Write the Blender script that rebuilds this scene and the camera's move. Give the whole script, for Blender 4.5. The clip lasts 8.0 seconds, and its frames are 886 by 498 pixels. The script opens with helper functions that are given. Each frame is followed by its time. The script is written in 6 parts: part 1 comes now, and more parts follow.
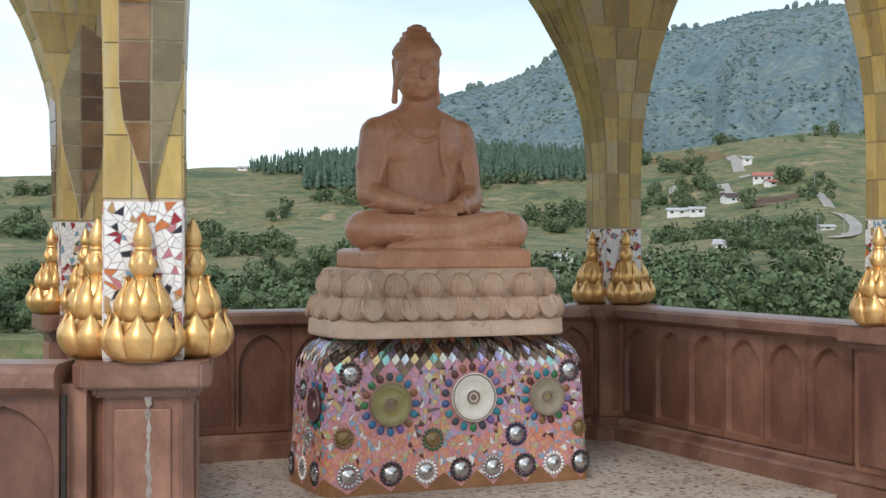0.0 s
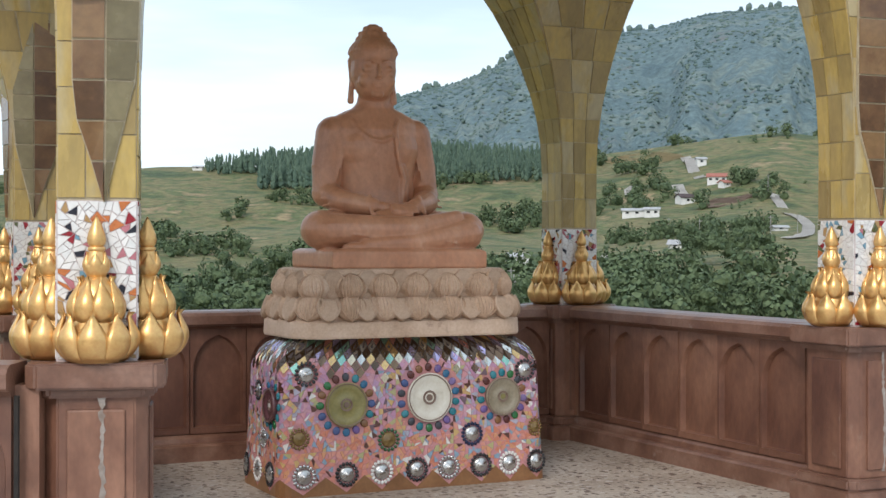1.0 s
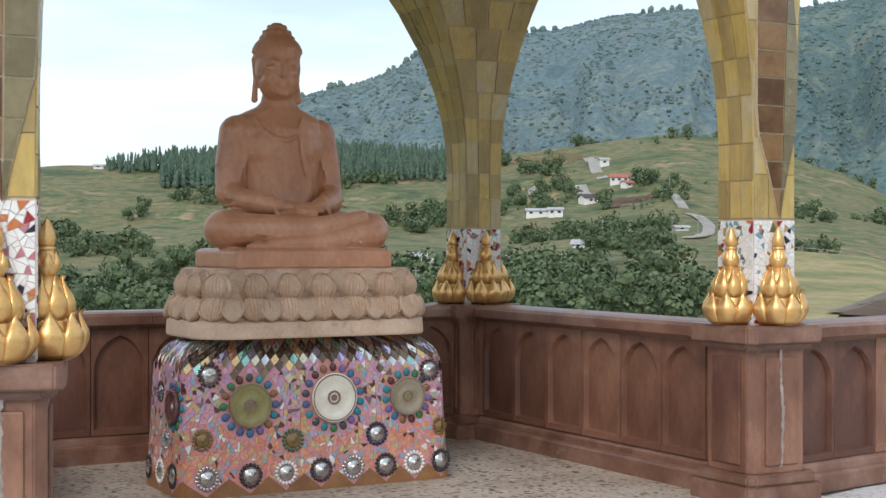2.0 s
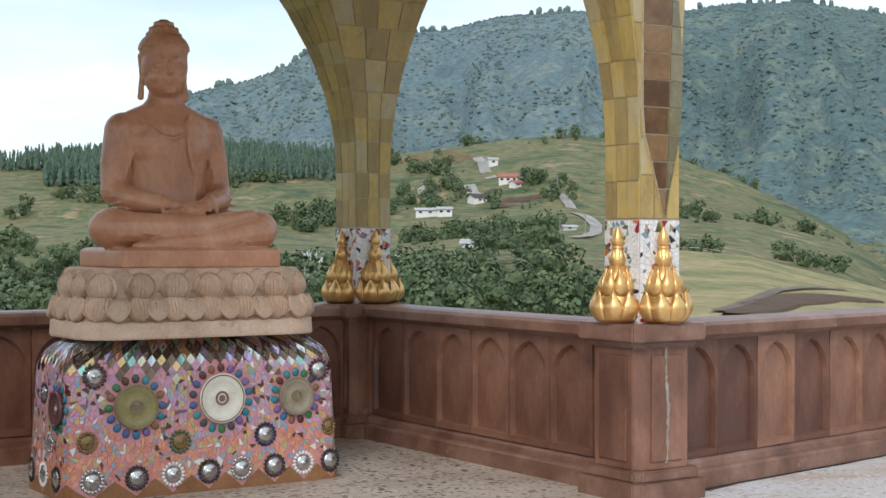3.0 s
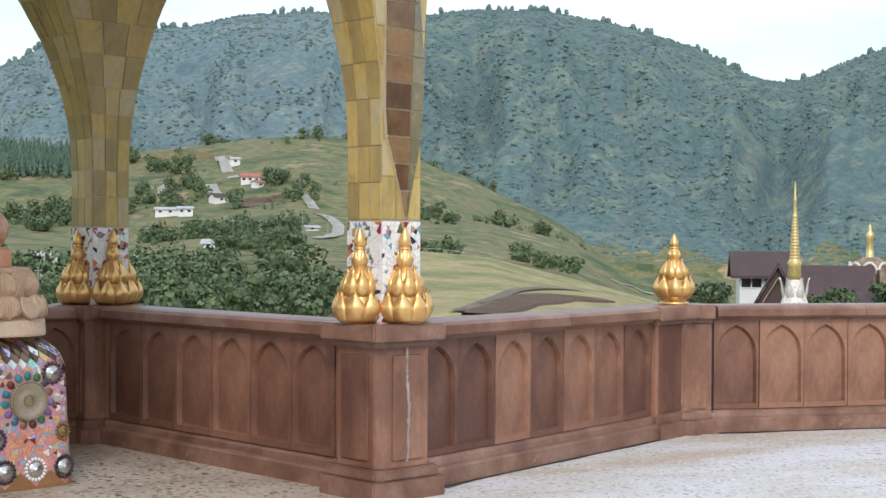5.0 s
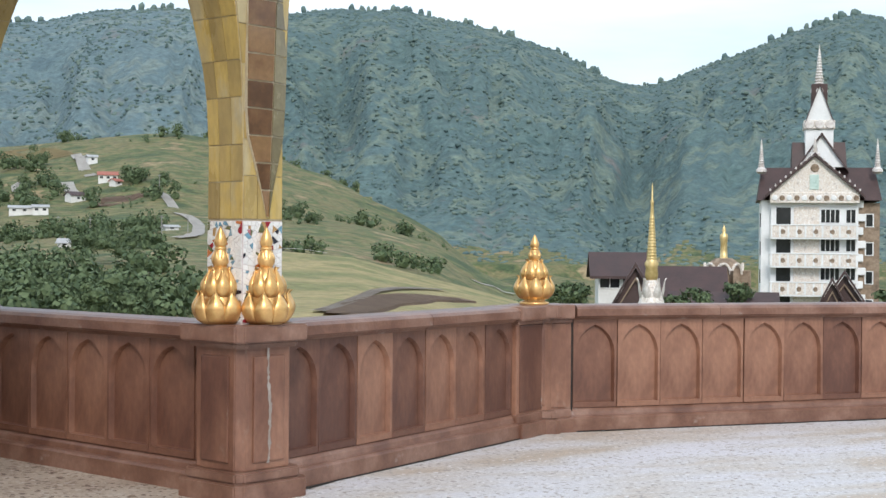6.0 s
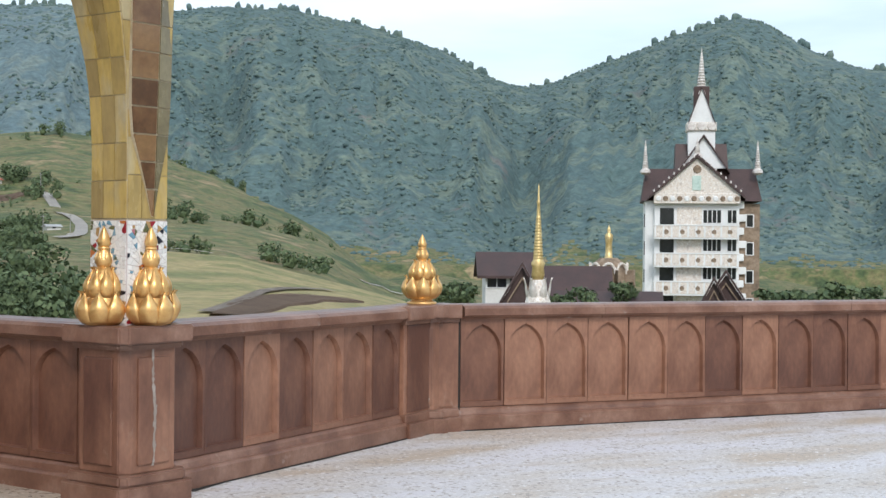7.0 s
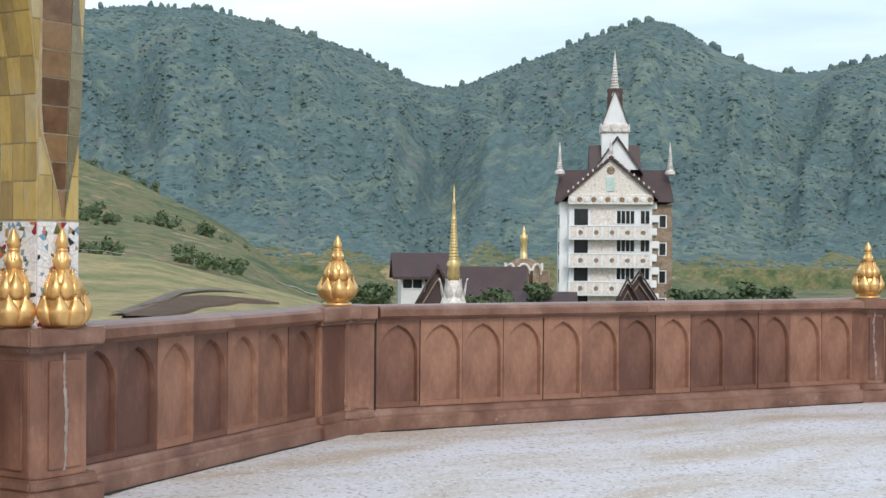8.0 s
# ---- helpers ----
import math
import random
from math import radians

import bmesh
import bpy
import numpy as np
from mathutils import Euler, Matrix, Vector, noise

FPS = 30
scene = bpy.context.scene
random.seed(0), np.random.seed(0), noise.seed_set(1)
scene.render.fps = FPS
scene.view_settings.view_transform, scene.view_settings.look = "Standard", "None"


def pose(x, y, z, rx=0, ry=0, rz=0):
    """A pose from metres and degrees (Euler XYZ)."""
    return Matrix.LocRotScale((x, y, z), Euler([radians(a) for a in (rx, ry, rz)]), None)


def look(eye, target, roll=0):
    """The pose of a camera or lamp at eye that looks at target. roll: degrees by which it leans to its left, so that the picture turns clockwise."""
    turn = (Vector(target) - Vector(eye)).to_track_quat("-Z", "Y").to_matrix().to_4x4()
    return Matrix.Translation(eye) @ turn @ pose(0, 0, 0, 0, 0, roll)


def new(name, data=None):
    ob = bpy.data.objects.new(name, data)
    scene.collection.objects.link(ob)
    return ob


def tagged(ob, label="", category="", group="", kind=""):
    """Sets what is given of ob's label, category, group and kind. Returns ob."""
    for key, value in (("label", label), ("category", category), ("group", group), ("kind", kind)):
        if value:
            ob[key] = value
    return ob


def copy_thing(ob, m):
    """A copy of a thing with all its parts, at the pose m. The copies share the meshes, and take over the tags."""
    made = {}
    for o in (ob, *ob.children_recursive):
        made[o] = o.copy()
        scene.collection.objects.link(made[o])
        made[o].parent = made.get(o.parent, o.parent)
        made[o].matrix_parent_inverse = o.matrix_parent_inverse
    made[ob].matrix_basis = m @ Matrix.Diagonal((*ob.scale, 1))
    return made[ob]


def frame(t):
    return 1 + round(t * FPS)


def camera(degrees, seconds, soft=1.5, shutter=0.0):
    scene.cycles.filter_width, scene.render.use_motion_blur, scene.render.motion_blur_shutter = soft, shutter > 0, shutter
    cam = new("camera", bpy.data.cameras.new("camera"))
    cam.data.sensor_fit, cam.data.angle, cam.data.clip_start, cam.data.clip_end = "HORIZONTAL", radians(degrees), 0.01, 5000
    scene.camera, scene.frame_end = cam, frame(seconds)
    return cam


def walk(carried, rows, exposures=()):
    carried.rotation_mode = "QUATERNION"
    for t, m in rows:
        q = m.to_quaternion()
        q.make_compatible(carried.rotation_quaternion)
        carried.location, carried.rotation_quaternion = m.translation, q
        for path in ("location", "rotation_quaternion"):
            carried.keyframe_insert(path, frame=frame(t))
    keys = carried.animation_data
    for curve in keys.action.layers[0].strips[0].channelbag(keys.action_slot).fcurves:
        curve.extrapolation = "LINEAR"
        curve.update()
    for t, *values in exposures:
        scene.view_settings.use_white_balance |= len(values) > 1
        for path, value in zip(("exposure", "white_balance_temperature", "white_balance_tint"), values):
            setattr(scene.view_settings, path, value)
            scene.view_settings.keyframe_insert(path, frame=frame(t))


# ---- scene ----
# ---- camera: turns where it stands on the terrace ----
EYE = 1.5
cam = camera(34.14, 8.0)
ROWS = [
    (0.0, 0.0, -0.187, -0.05), (0.5, -0.495, -0.173, -0.07), (1.0, -1.747, -0.179, -0.10), (1.5, -3.415, -0.172, -0.13), (1.7, -4.249, -0.176, -0.13),
    (3.0, -9.915, -0.200, -0.13), (3.5, -12.372, -0.197, -0.27), (4.0, -15.047, -0.182, -0.30), (4.5, -17.529, -0.160, -0.33), (4.7, -18.577, -0.150, -0.35),
    (5.8, -24.402, -0.086, -0.44), (6.0, -25.584, -0.080, -0.52), (6.5, -27.892, -0.057, -0.74), (7.0, -30.043, -0.044, -0.51), (7.5, -31.482, -0.017, -0.45),
    (8.0, -33.395, 0.018, -0.40),
]
walk(cam, [(t, pose(0, 0, EYE, 90 + pitch, roll, yaw)) for t, yaw, pitch, roll in ROWS],
     exposures=[(0.0, 0.42), (3.0, 0.42), (4.5, 0.60), (6.0, 0.52), (8.0, 0.36)])

# ---- sky and sun: thin high cloud, soft late light from behind the camera ----
scene.view_settings.exposure = 0.42
world = bpy.data.worlds.new("sky")
scene.world = world
world.use_nodes = True
wn, wl = world.node_tree.nodes, world.node_tree.links
wn.clear()
w_out, w_bg, w_sky = wn.new("ShaderNodeOutputWorld"), wn.new("ShaderNodeBackground"), wn.new("ShaderNodeTexSky")
w_sky.sky_type, w_sky.sun_disc = "NISHITA", False
SUN_EL, SUN_AZ = 40.0, 200.0
w_sky.sun_elevation, w_sky.sun_rotation, w_sky.dust_density, w_sky.air_density = radians(SUN_EL), radians(SUN_AZ), 1.5, 1.0
w_tc, w_map, w_noise, w_ramp, w_mix = (wn.new("ShaderNodeTexCoord"), wn.new("ShaderNodeMapping"), wn.new("ShaderNodeTexNoise"),
                                       wn.new("ShaderNodeValToRGB"), wn.new("ShaderNodeMixRGB"))
w_map.inputs["Scale"].default_value = (1.2, 1.2, 7.0)
w_noise.inputs["Scale"].default_value, w_noise.inputs["Detail"].default_value = 2.2, 5.0
w_ramp.color_ramp.elements[0].position, w_ramp.color_ramp.elements[1].position = 0.36, 0.66
w_ramp.color_ramp.elements[0].color, w_ramp.color_ramp.elements[1].color = (0.35, 0.35, 0.35, 1), (0.92, 0.92, 0.92, 1)
w_mix.inputs[2].default_value = (7.9, 9.1, 10.3, 1)
w_bg.inputs["Strength"].default_value = 0.11
wl.new(w_tc.outputs["Generated"], w_map.inputs["Vector"])
wl.new(w_map.outputs["Vector"], w_noise.inputs["Vector"])
wl.new(w_noise.outputs["Fac"], w_ramp.inputs["Fac"])
wl.new(w_ramp.outputs["Color"], w_mix.inputs[0])
wl.new(w_sky.outputs["Color"], w_mix.inputs[1])
wl.new(w_mix.outputs["Color"], w_bg.inputs["Color"])
wl.new(w_bg.outputs["Background"], w_out.inputs["Surface"])
sun = new("sun", bpy.data.lights.new("sun", "SUN"))
sun.data.energy, sun.data.angle, sun.data.color = 1.40, radians(18), (1.0, 0.957, 0.935)
sx, sy = math.sin(radians(SUN_AZ)), math.cos(radians(SUN_AZ))
sun.matrix_world = look((sx * 40, sy * 40, 40 * math.tan(radians(SUN_EL))), (0, 0, 0))

# ---- materials ----
def rgb(c):
    return (*c, 1.0)


def material(name, colours, rough=0.6, metal=0.0, scale=6.0, fine=60.0, bump=0.2, spread=(0.3, 0.7), stain=None, stain_scale=1.5,
             stain_at=0.6, pick="", pick_shift=0.0, rough_var=0.12, stretch=(1, 1, 1), coat=0.0, bump_dist=0.004, speckle=0.28):
    """Node material: colours mixed by coarse noise, varied by fine noise, with stains, a per-piece tint and bump."""
    m = bpy.data.materials.new(name)
    m.use_nodes = True
    n, k = m.node_tree.nodes, m.node_tree.links
    b = n["Principled BSDF"]
    tc, mp = n.new("ShaderNodeTexCoord"), n.new("ShaderNodeMapping")
    mp.inputs["Scale"].default_value = stretch
    k.new(tc.outputs["Object"], mp.inputs["Vector"])

    def tex(size, detail=5.0, rough_n=0.6):
        t = n.new("ShaderNodeTexNoise")
        t.inputs["Scale"].default_value, t.inputs["Detail"].default_value, t.inputs["Roughness"].default_value = size, detail, rough_n
        k.new(mp.outputs["Vector"], t.inputs["Vector"])
        return t

    coarse, grain = tex(scale), tex(fine, 3.0)
    ramp = n.new("ShaderNodeValToRGB")
    els = ramp.color_ramp.elements
    els[0].position, els[1].position = spread
    els[0].color, els[1].color = rgb(colours[0]), rgb(colours[-1])
    for i, c in enumerate(colours[1:-1]):
        e = els.new(spread[0] + (spread[1] - spread[0]) * (i + 1) / (len(colours) - 1))
        e.color = rgb(c)
    if pick:
        src = n.new("ShaderNodeObjectInfo" if pick == "object" else "ShaderNodeNewGeometry")
        rnd = src.outputs["Random" if pick == "object" else "Random Per Island"]
        add = n.new("ShaderNodeMath")
        add.operation = "MULTIPLY_ADD"
        add.inputs[1].default_value = pick_shift
        k.new(rnd, add.inputs[0])
        if pick_shift >= 0.9:
            ramp.color_ramp.interpolation = "CONSTANT"
            els[0].position = 0.0
            for i, e in enumerate(els):
                e.position = i / len(els)
            add.inputs[2].default_value = 0.0
        else:
            sub = n.new("ShaderNodeMath")
            sub.operation = "SUBTRACT"
            sub.inputs[1].default_value = pick_shift / 2
            k.new(coarse.outputs["Fac"], sub.inputs[0])
            k.new(sub.outputs[0], add.inputs[2])
        k.new(add.outputs[0], ramp.inputs["Fac"])
    else:
        k.new(coarse.outputs["Fac"], ramp.inputs["Fac"])
    shade = n.new("ShaderNodeMixRGB")
    shade.blend_type = "OVERLAY"
    shade.inputs[0].default_value = speckle
    k.new(ramp.outputs["Color"], shade.inputs[1])
    k.new(grain.outputs["Fac"], shade.inputs[2])
    colour = shade.outputs["Color"]
    if stain:
        st, sr, sm = tex(stain_scale, 6.0, 0.7), n.new("ShaderNodeValToRGB"), n.new("ShaderNodeMixRGB")
        sr.color_ramp.elements[0].position, sr.color_ramp.elements[1].position = stain_at, min(stain_at + 0.14, 0.99)
        k.new(st.outputs["Fac"], sr.inputs["Fac"])
        k.new(sr.outputs["Color"], sm.inputs[0])
        k.new(colour, sm.inputs[1])
        sm.inputs[2].default_value = rgb(stain)
        colour = sm.outputs["Color"]
    k.new(colour, b.inputs["Base Color"])
    rr = n.new("ShaderNodeMapRange")
    rr.inputs["To Min"].default_value, rr.inputs["To Max"].default_value = max(rough - rough_var, 0.02), min(rough + rough_var, 1.0)
    k.new(coarse.outputs["Fac"], rr.inputs["Value"])
    k.new(rr.outputs[0], b.inputs["Roughness"])
    b.inputs["Metallic"].default_value = metal
    b.inputs["Coat Weight"].default_value = coat
    if bump:
        bp = n.new("ShaderNodeBump")
        bp.inputs["Strength"].default_value, bp.inputs["Distance"].default_value = bump, bump_dist
        k.new(grain.outputs["Fac"], bp.inputs["Height"])
        k.new(bp.outputs["Normal"], b.inputs["Normal"])
    return m


M_BROWN = material("brown_plaster", [(0.100, 0.041, 0.026), (0.180, 0.082, 0.050), (0.29, 0.145, 0.090)], 0.5, scale=2.6, fine=30, bump=0.6,
                   stain=(0.29, 0.215, 0.165), stain_scale=4.2, stain_at=0.60, pick="object", pick_shift=0.34, stretch=(1, 1, 0.5))
M_CAP = material("brown_coping", [(0.115, 0.052, 0.034), (0.185, 0.092, 0.060), (0.26, 0.150, 0.108)], 0.36, scale=3.4, fine=40, bump=0.5,
                 stain=(0.33, 0.28, 0.25), stain_scale=4.0, stain_at=0.64)
M_STREAK = material("lime_streak", [(0.19, 0.14, 0.11), (0.36, 0.32, 0.28)], 0.8, scale=14, fine=80)
M_CRACK = material("open_joint", [(0.012, 0.010, 0.009), (0.035, 0.028, 0.022)], 0.95, scale=9)
M_GOLD = material("gold_paint", [(0.64, 0.365, 0.125), (0.79, 0.50, 0.205)], 0.36, 0.7, scale=5, fine=70, bump=0.12, stain=(0.30, 0.15, 0.03),
                  stain_scale=7, stain_at=0.72)
M_STONE = material("red_sandstone", [(0.39, 0.170, 0.088), (0.485, 0.228, 0.126), (0.57, 0.295, 0.175)], 0.36, scale=4.0, fine=30, bump=0.15, stretch=(1, 1, 0.7),
                   stain=(0.54, 0.34, 0.24), stain_scale=4, stain_at=0.60)
M_LOTUS = material("pale_sandstone", [(0.42, 0.275, 0.18), (0.54, 0.375, 0.26), (0.62, 0.455, 0.335)], 0.65, scale=5, fine=60, bump=0.4,
                   pick="object", pick_shift=0.2, stain=(0.27, 0.15, 0.10), stain_scale=6, stain_at=0.62)
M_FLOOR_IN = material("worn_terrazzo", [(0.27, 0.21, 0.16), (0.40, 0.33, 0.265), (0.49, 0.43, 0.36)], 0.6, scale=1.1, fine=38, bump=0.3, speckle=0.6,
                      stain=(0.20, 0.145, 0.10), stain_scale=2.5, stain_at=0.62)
M_FLOOR = material("pale_terrazzo", [(0.47, 0.39, 0.31), (0.53, 0.49, 0.45), (0.57, 0.55, 0.55), (0.60, 0.58, 0.60)], 0.5, scale=0.9, fine=60, bump=0.3, speckle=0.7,
                   stain=(0.45, 0.37, 0.29), stain_scale=0.75, stain_at=0.55, stretch=(0.55, 1.5, 1), spread=(0.36, 0.62))


def pebbles(m, size, share, colours):
    """Sets chips of stone into a terrazzo: a share of the cells takes one of the colours."""
    n, k = m.node_tree.nodes, m.node_tree.links
    b = n["Principled BSDF"]
    under = b.inputs["Base Color"].links[0].from_socket
    tc, warp, cell, split, pick, tint, mix = (n.new("ShaderNodeTexCoord"), n.new("ShaderNodeMapping"), n.new("ShaderNodeTexVoronoi"), n.new("ShaderNodeSeparateColor"),
                                              n.new("ShaderNodeValToRGB"), n.new("ShaderNodeValToRGB"), n.new("ShaderNodeMixRGB"))
    warp.inputs["Rotation"].default_value = (0, 0, 0.6)
    cell.inputs["Scale"].default_value = 1 / size
    k.new(tc.outputs["Object"], warp.inputs["Vector"])
    k.new(warp.outputs["Vector"], cell.inputs["Vector"])
    k.new(cell.outputs["Color"], split.inputs["Color"])
    pick.color_ramp.interpolation = "CONSTANT"
    pick.color_ramp.elements[0].color, pick.color_ramp.elements[1].color = (0, 0, 0, 1), (1, 1, 1, 1)
    pick.color_ramp.elements[1].position = 1 - share
    tint.color_ramp.interpolation = "CONSTANT"
    tint.color_ramp.elements[0].color, tint.color_ramp.elements[1].color = rgb(colours[0]), rgb(colours[1])
    tint.color_ramp.elements[1].position = 0.45
    e = tint.color_ramp.elements.new(0.75)
    e.color = rgb(colours[2])
    k.new(split.outputs["Red"], pick.inputs["Fac"])
    k.new(split.outputs["Green"], tint.inputs["Fac"])
    k.new(pick.outputs["Color"], mix.inputs[0])
    k.new(under, mix.inputs[1])
    k.new(tint.outputs["Color"], mix.inputs[2])
    k.new(mix.outputs["Color"], b.inputs["Base Color"])


pebbles(M_FLOOR, 0.024, 0.13, ((0.30, 0.26, 0.23), (0.42, 0.37, 0.33), (0.68, 0.66, 0.65)))
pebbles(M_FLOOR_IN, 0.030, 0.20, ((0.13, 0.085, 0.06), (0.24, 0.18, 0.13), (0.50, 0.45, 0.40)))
M_OCHRE = material("ochre_tile", [(0.30, 0.215, 0.085), (0.38, 0.27, 0.095), (0.47, 0.33, 0.10), (0.42, 0.34, 0.19)], 0.3, scale=4, fine=30, bump=0.1,
                   pick="object", pick_shift=0.55, spread=(0.25, 0.75), stain=(0.46, 0.41, 0.31), stain_scale=4, stain_at=0.63, stretch=(1, 1, 0.35))
M_BRTILE = material("brown_glazed_tile", [(0.085, 0.040, 0.018), (0.15, 0.075, 0.032), (0.22, 0.125, 0.055)], 0.22, scale=5, fine=30, bump=0.08,
                    pick="object", pick_shift=0.4, coat=0.3)
M_OLIVE = material("olive_glazed_tile", [(0.16, 0.13, 0.07), (0.24, 0.20, 0.11)], 0.25, scale=5, fine=30, bump=0.08, pick="object", pick_shift=0.4)
M_GROUT = material("pale_grout", [(0.36, 0.29, 0.18), (0.48, 0.41, 0.29)], 0.8, scale=8, fine=60)
M_WHITEGROUT = material("white_grout", [(0.45, 0.38, 0.36), (0.6, 0.52, 0.5)], 0.8, scale=8, fine=60)


def palette(name, colours, rough=0.25, metal=0.0, pick="object"):
    return material(name, colours, rough, metal, scale=9, fine=60, bump=0.05, pick=pick, pick_shift=0.999, coat=0.2)


WHITES = [(0.74, 0.72, 0.68), (0.70, 0.69, 0.66), (0.78, 0.76, 0.72)]
M_CHIP = palette("broken_tile", WHITES + WHITES + WHITES[:2] + [(0.50, 0.16, 0.05)] + WHITES + WHITES[:2] + [(0.16, 0.30, 0.38)] + WHITES[:2] + [(0.02, 0.02, 0.03)] + WHITES
                 + [(0.45, 0.17, 0.19), (0.28, 0.02, 0.03)] + WHITES[:1] + [(0.42, 0.26, 0.11), (0.12, 0.13, 0.06)])

# ---- helpers for building ----
def thing(name, m, label="", category="", group="", kind=""):
    e = new(name)
    e.empty_display_size = 0.2
    e.matrix_basis = m
    return tagged(e, label, category, group, kind)


def mesh_of(name, bm, mat, smooth=False):
    me = bpy.data.meshes.new(name)
    bmesh.ops.recalc_face_normals(bm, faces=bm.faces)
    bm.to_mesh(me)
    bm.free()
    if smooth:
        me.shade_smooth()
    if mat:
        me.materials.append(mat)
    return me


def part(name, bm, mat, parent, label="", m=None, smooth=False):
    """Links a bmesh, or a mesh to be shared, as one mesh object under a thing or a part."""
    me = bm if isinstance(bm, bpy.types.Mesh) else mesh_of(name, bm, mat, smooth)
    ob = new(name, me)
    ob.parent = parent
    if m is not None:
        ob.matrix_basis = m
    return tagged(ob, label)


def box(bm, x0, x1, y0, y1, z0, z1, bevel=0.0):
    made = bmesh.ops.create_cube(bm, size=1.0)["verts"]
    for v in made:
        v.co = Vector(((x0 + x1) / 2 + v.co.x * (x1 - x0), (y0 + y1) / 2 + v.co.y * (y1 - y0), (z0 + z1) / 2 + v.co.z * (z1 - z0)))
    if bevel:
        edges = list({e for v in made for e in v.link_edges})
        bmesh.ops.bevel(bm, geom=edges, offset=bevel, segments=2, affect="EDGES", profile=0.6)
    return bm


def boxed(*a, **k):
    return box(bmesh.new(), *a, **k)


def extrude_profile(profile, x0, x1):
    """A bar along x with a closed (y, z) profile."""
    bm = bmesh.new()
    a = [bm.verts.new((x0, y, z)) for y, z in profile]
    b = [bm.verts.new((x1, y, z)) for y, z in profile]
    for i in range(len(a)):
        j = (i + 1) % len(a)
        bm.faces.new((a[i], a[j], b[j], b[i]))
    bm.faces.new(a), bm.faces.new(b)
    return bm


def lathe(profile, n=24, caps=True):
    bm = bmesh.new()
    rings = []
    for r, z in profile:
        rings.append([bm.verts.new((r * math.cos(2 * math.pi * i / n), r * math.sin(2 * math.pi * i / n), z)) for i in range(n)] if r > 1e-4
                     else [bm.verts.new((0, 0, z))])
    for a, b in zip(rings, rings[1:]):
        for i in range(n):
            j = (i + 1) % n
            q = [a[i % len(a)], a[j % len(a)], b[j % len(b)], b[i % len(b)]]
            q = list(dict.fromkeys(q))
            if len(q) > 2:
                bm.faces.new(q)
    for r in (rings[0], rings[-1]):
        if caps and len(r) > 1:
            bm.faces.new(r)
    return bm


def prism(pts, z0, z1, bevel=0.0):
    bm = bmesh.new()
    a = [bm.verts.new((x, y, z0)) for x, y in pts]
    b = [bm.verts.new((x, y, z1)) for x, y in pts]
    for i in range(len(a)):
        j = (i + 1) % len(a)
        bm.faces.new((a[i], a[j], b[j], b[i]))
    bm.faces.new(a), bm.faces.new(b)
    if bevel:
        bmesh.ops.bevel(bm, geom=list(bm.edges), offset=bevel, segments=2, affect="EDGES")
    return bm


def axis_pose(p, u, z=0.0):
    """Pose at plan point p with local x along the plan direction u."""
    return pose(p[0], p[1], z, 0, 0, math.degrees(math.atan2(u[1], u[0])))


# ---- plan ----
U, V = Vector((0.914, 0.405)), Vector((-0.405, 0.914))     # the pavilion's axes
POST_A, POST_F = Vector((-1.31, 6.36)), Vector((-2.61, 10.40))
POST_B, POST_C = Vector((1.44, 12.19)), Vector((2.87, 8.96))
POST_D, POST_E = Vector((6.22, 11.12)), Vector((12.55, 10.60))
POST_G, POST_H = Vector((17.5, 5.5)), Vector((-7.5, 6.22))
FLOOR = -0.11                                              # the floors' height; the parapets' coping lies at 1.0

# ---- floors and ground ----
def slab(name, pts, z0, z1, mat, label, category="floor"):
    me = mesh_of(name, prism(pts, z0, z1), mat)
    return tagged(new(name, me), label, category, kind="structure")


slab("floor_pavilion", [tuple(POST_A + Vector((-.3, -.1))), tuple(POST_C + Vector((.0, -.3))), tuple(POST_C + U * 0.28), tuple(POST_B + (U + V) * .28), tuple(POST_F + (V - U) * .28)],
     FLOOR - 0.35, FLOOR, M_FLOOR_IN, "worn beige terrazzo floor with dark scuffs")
slab("floor_terrace", [(-9, 6.35), (-9, -12), (18.5, -12), (18.2, 5.6), (12.85, 11.0), (6.2, 11.55), tuple(POST_C + Vector((.12, .12))), tuple(POST_C + Vector((-.05, -.1))),
     tuple(POST_A + Vector((-.3, -.1)))], FLOOR - 0.4, FLOOR - 0.004, M_FLOOR, "pale speckled terrazzo terrace floor")

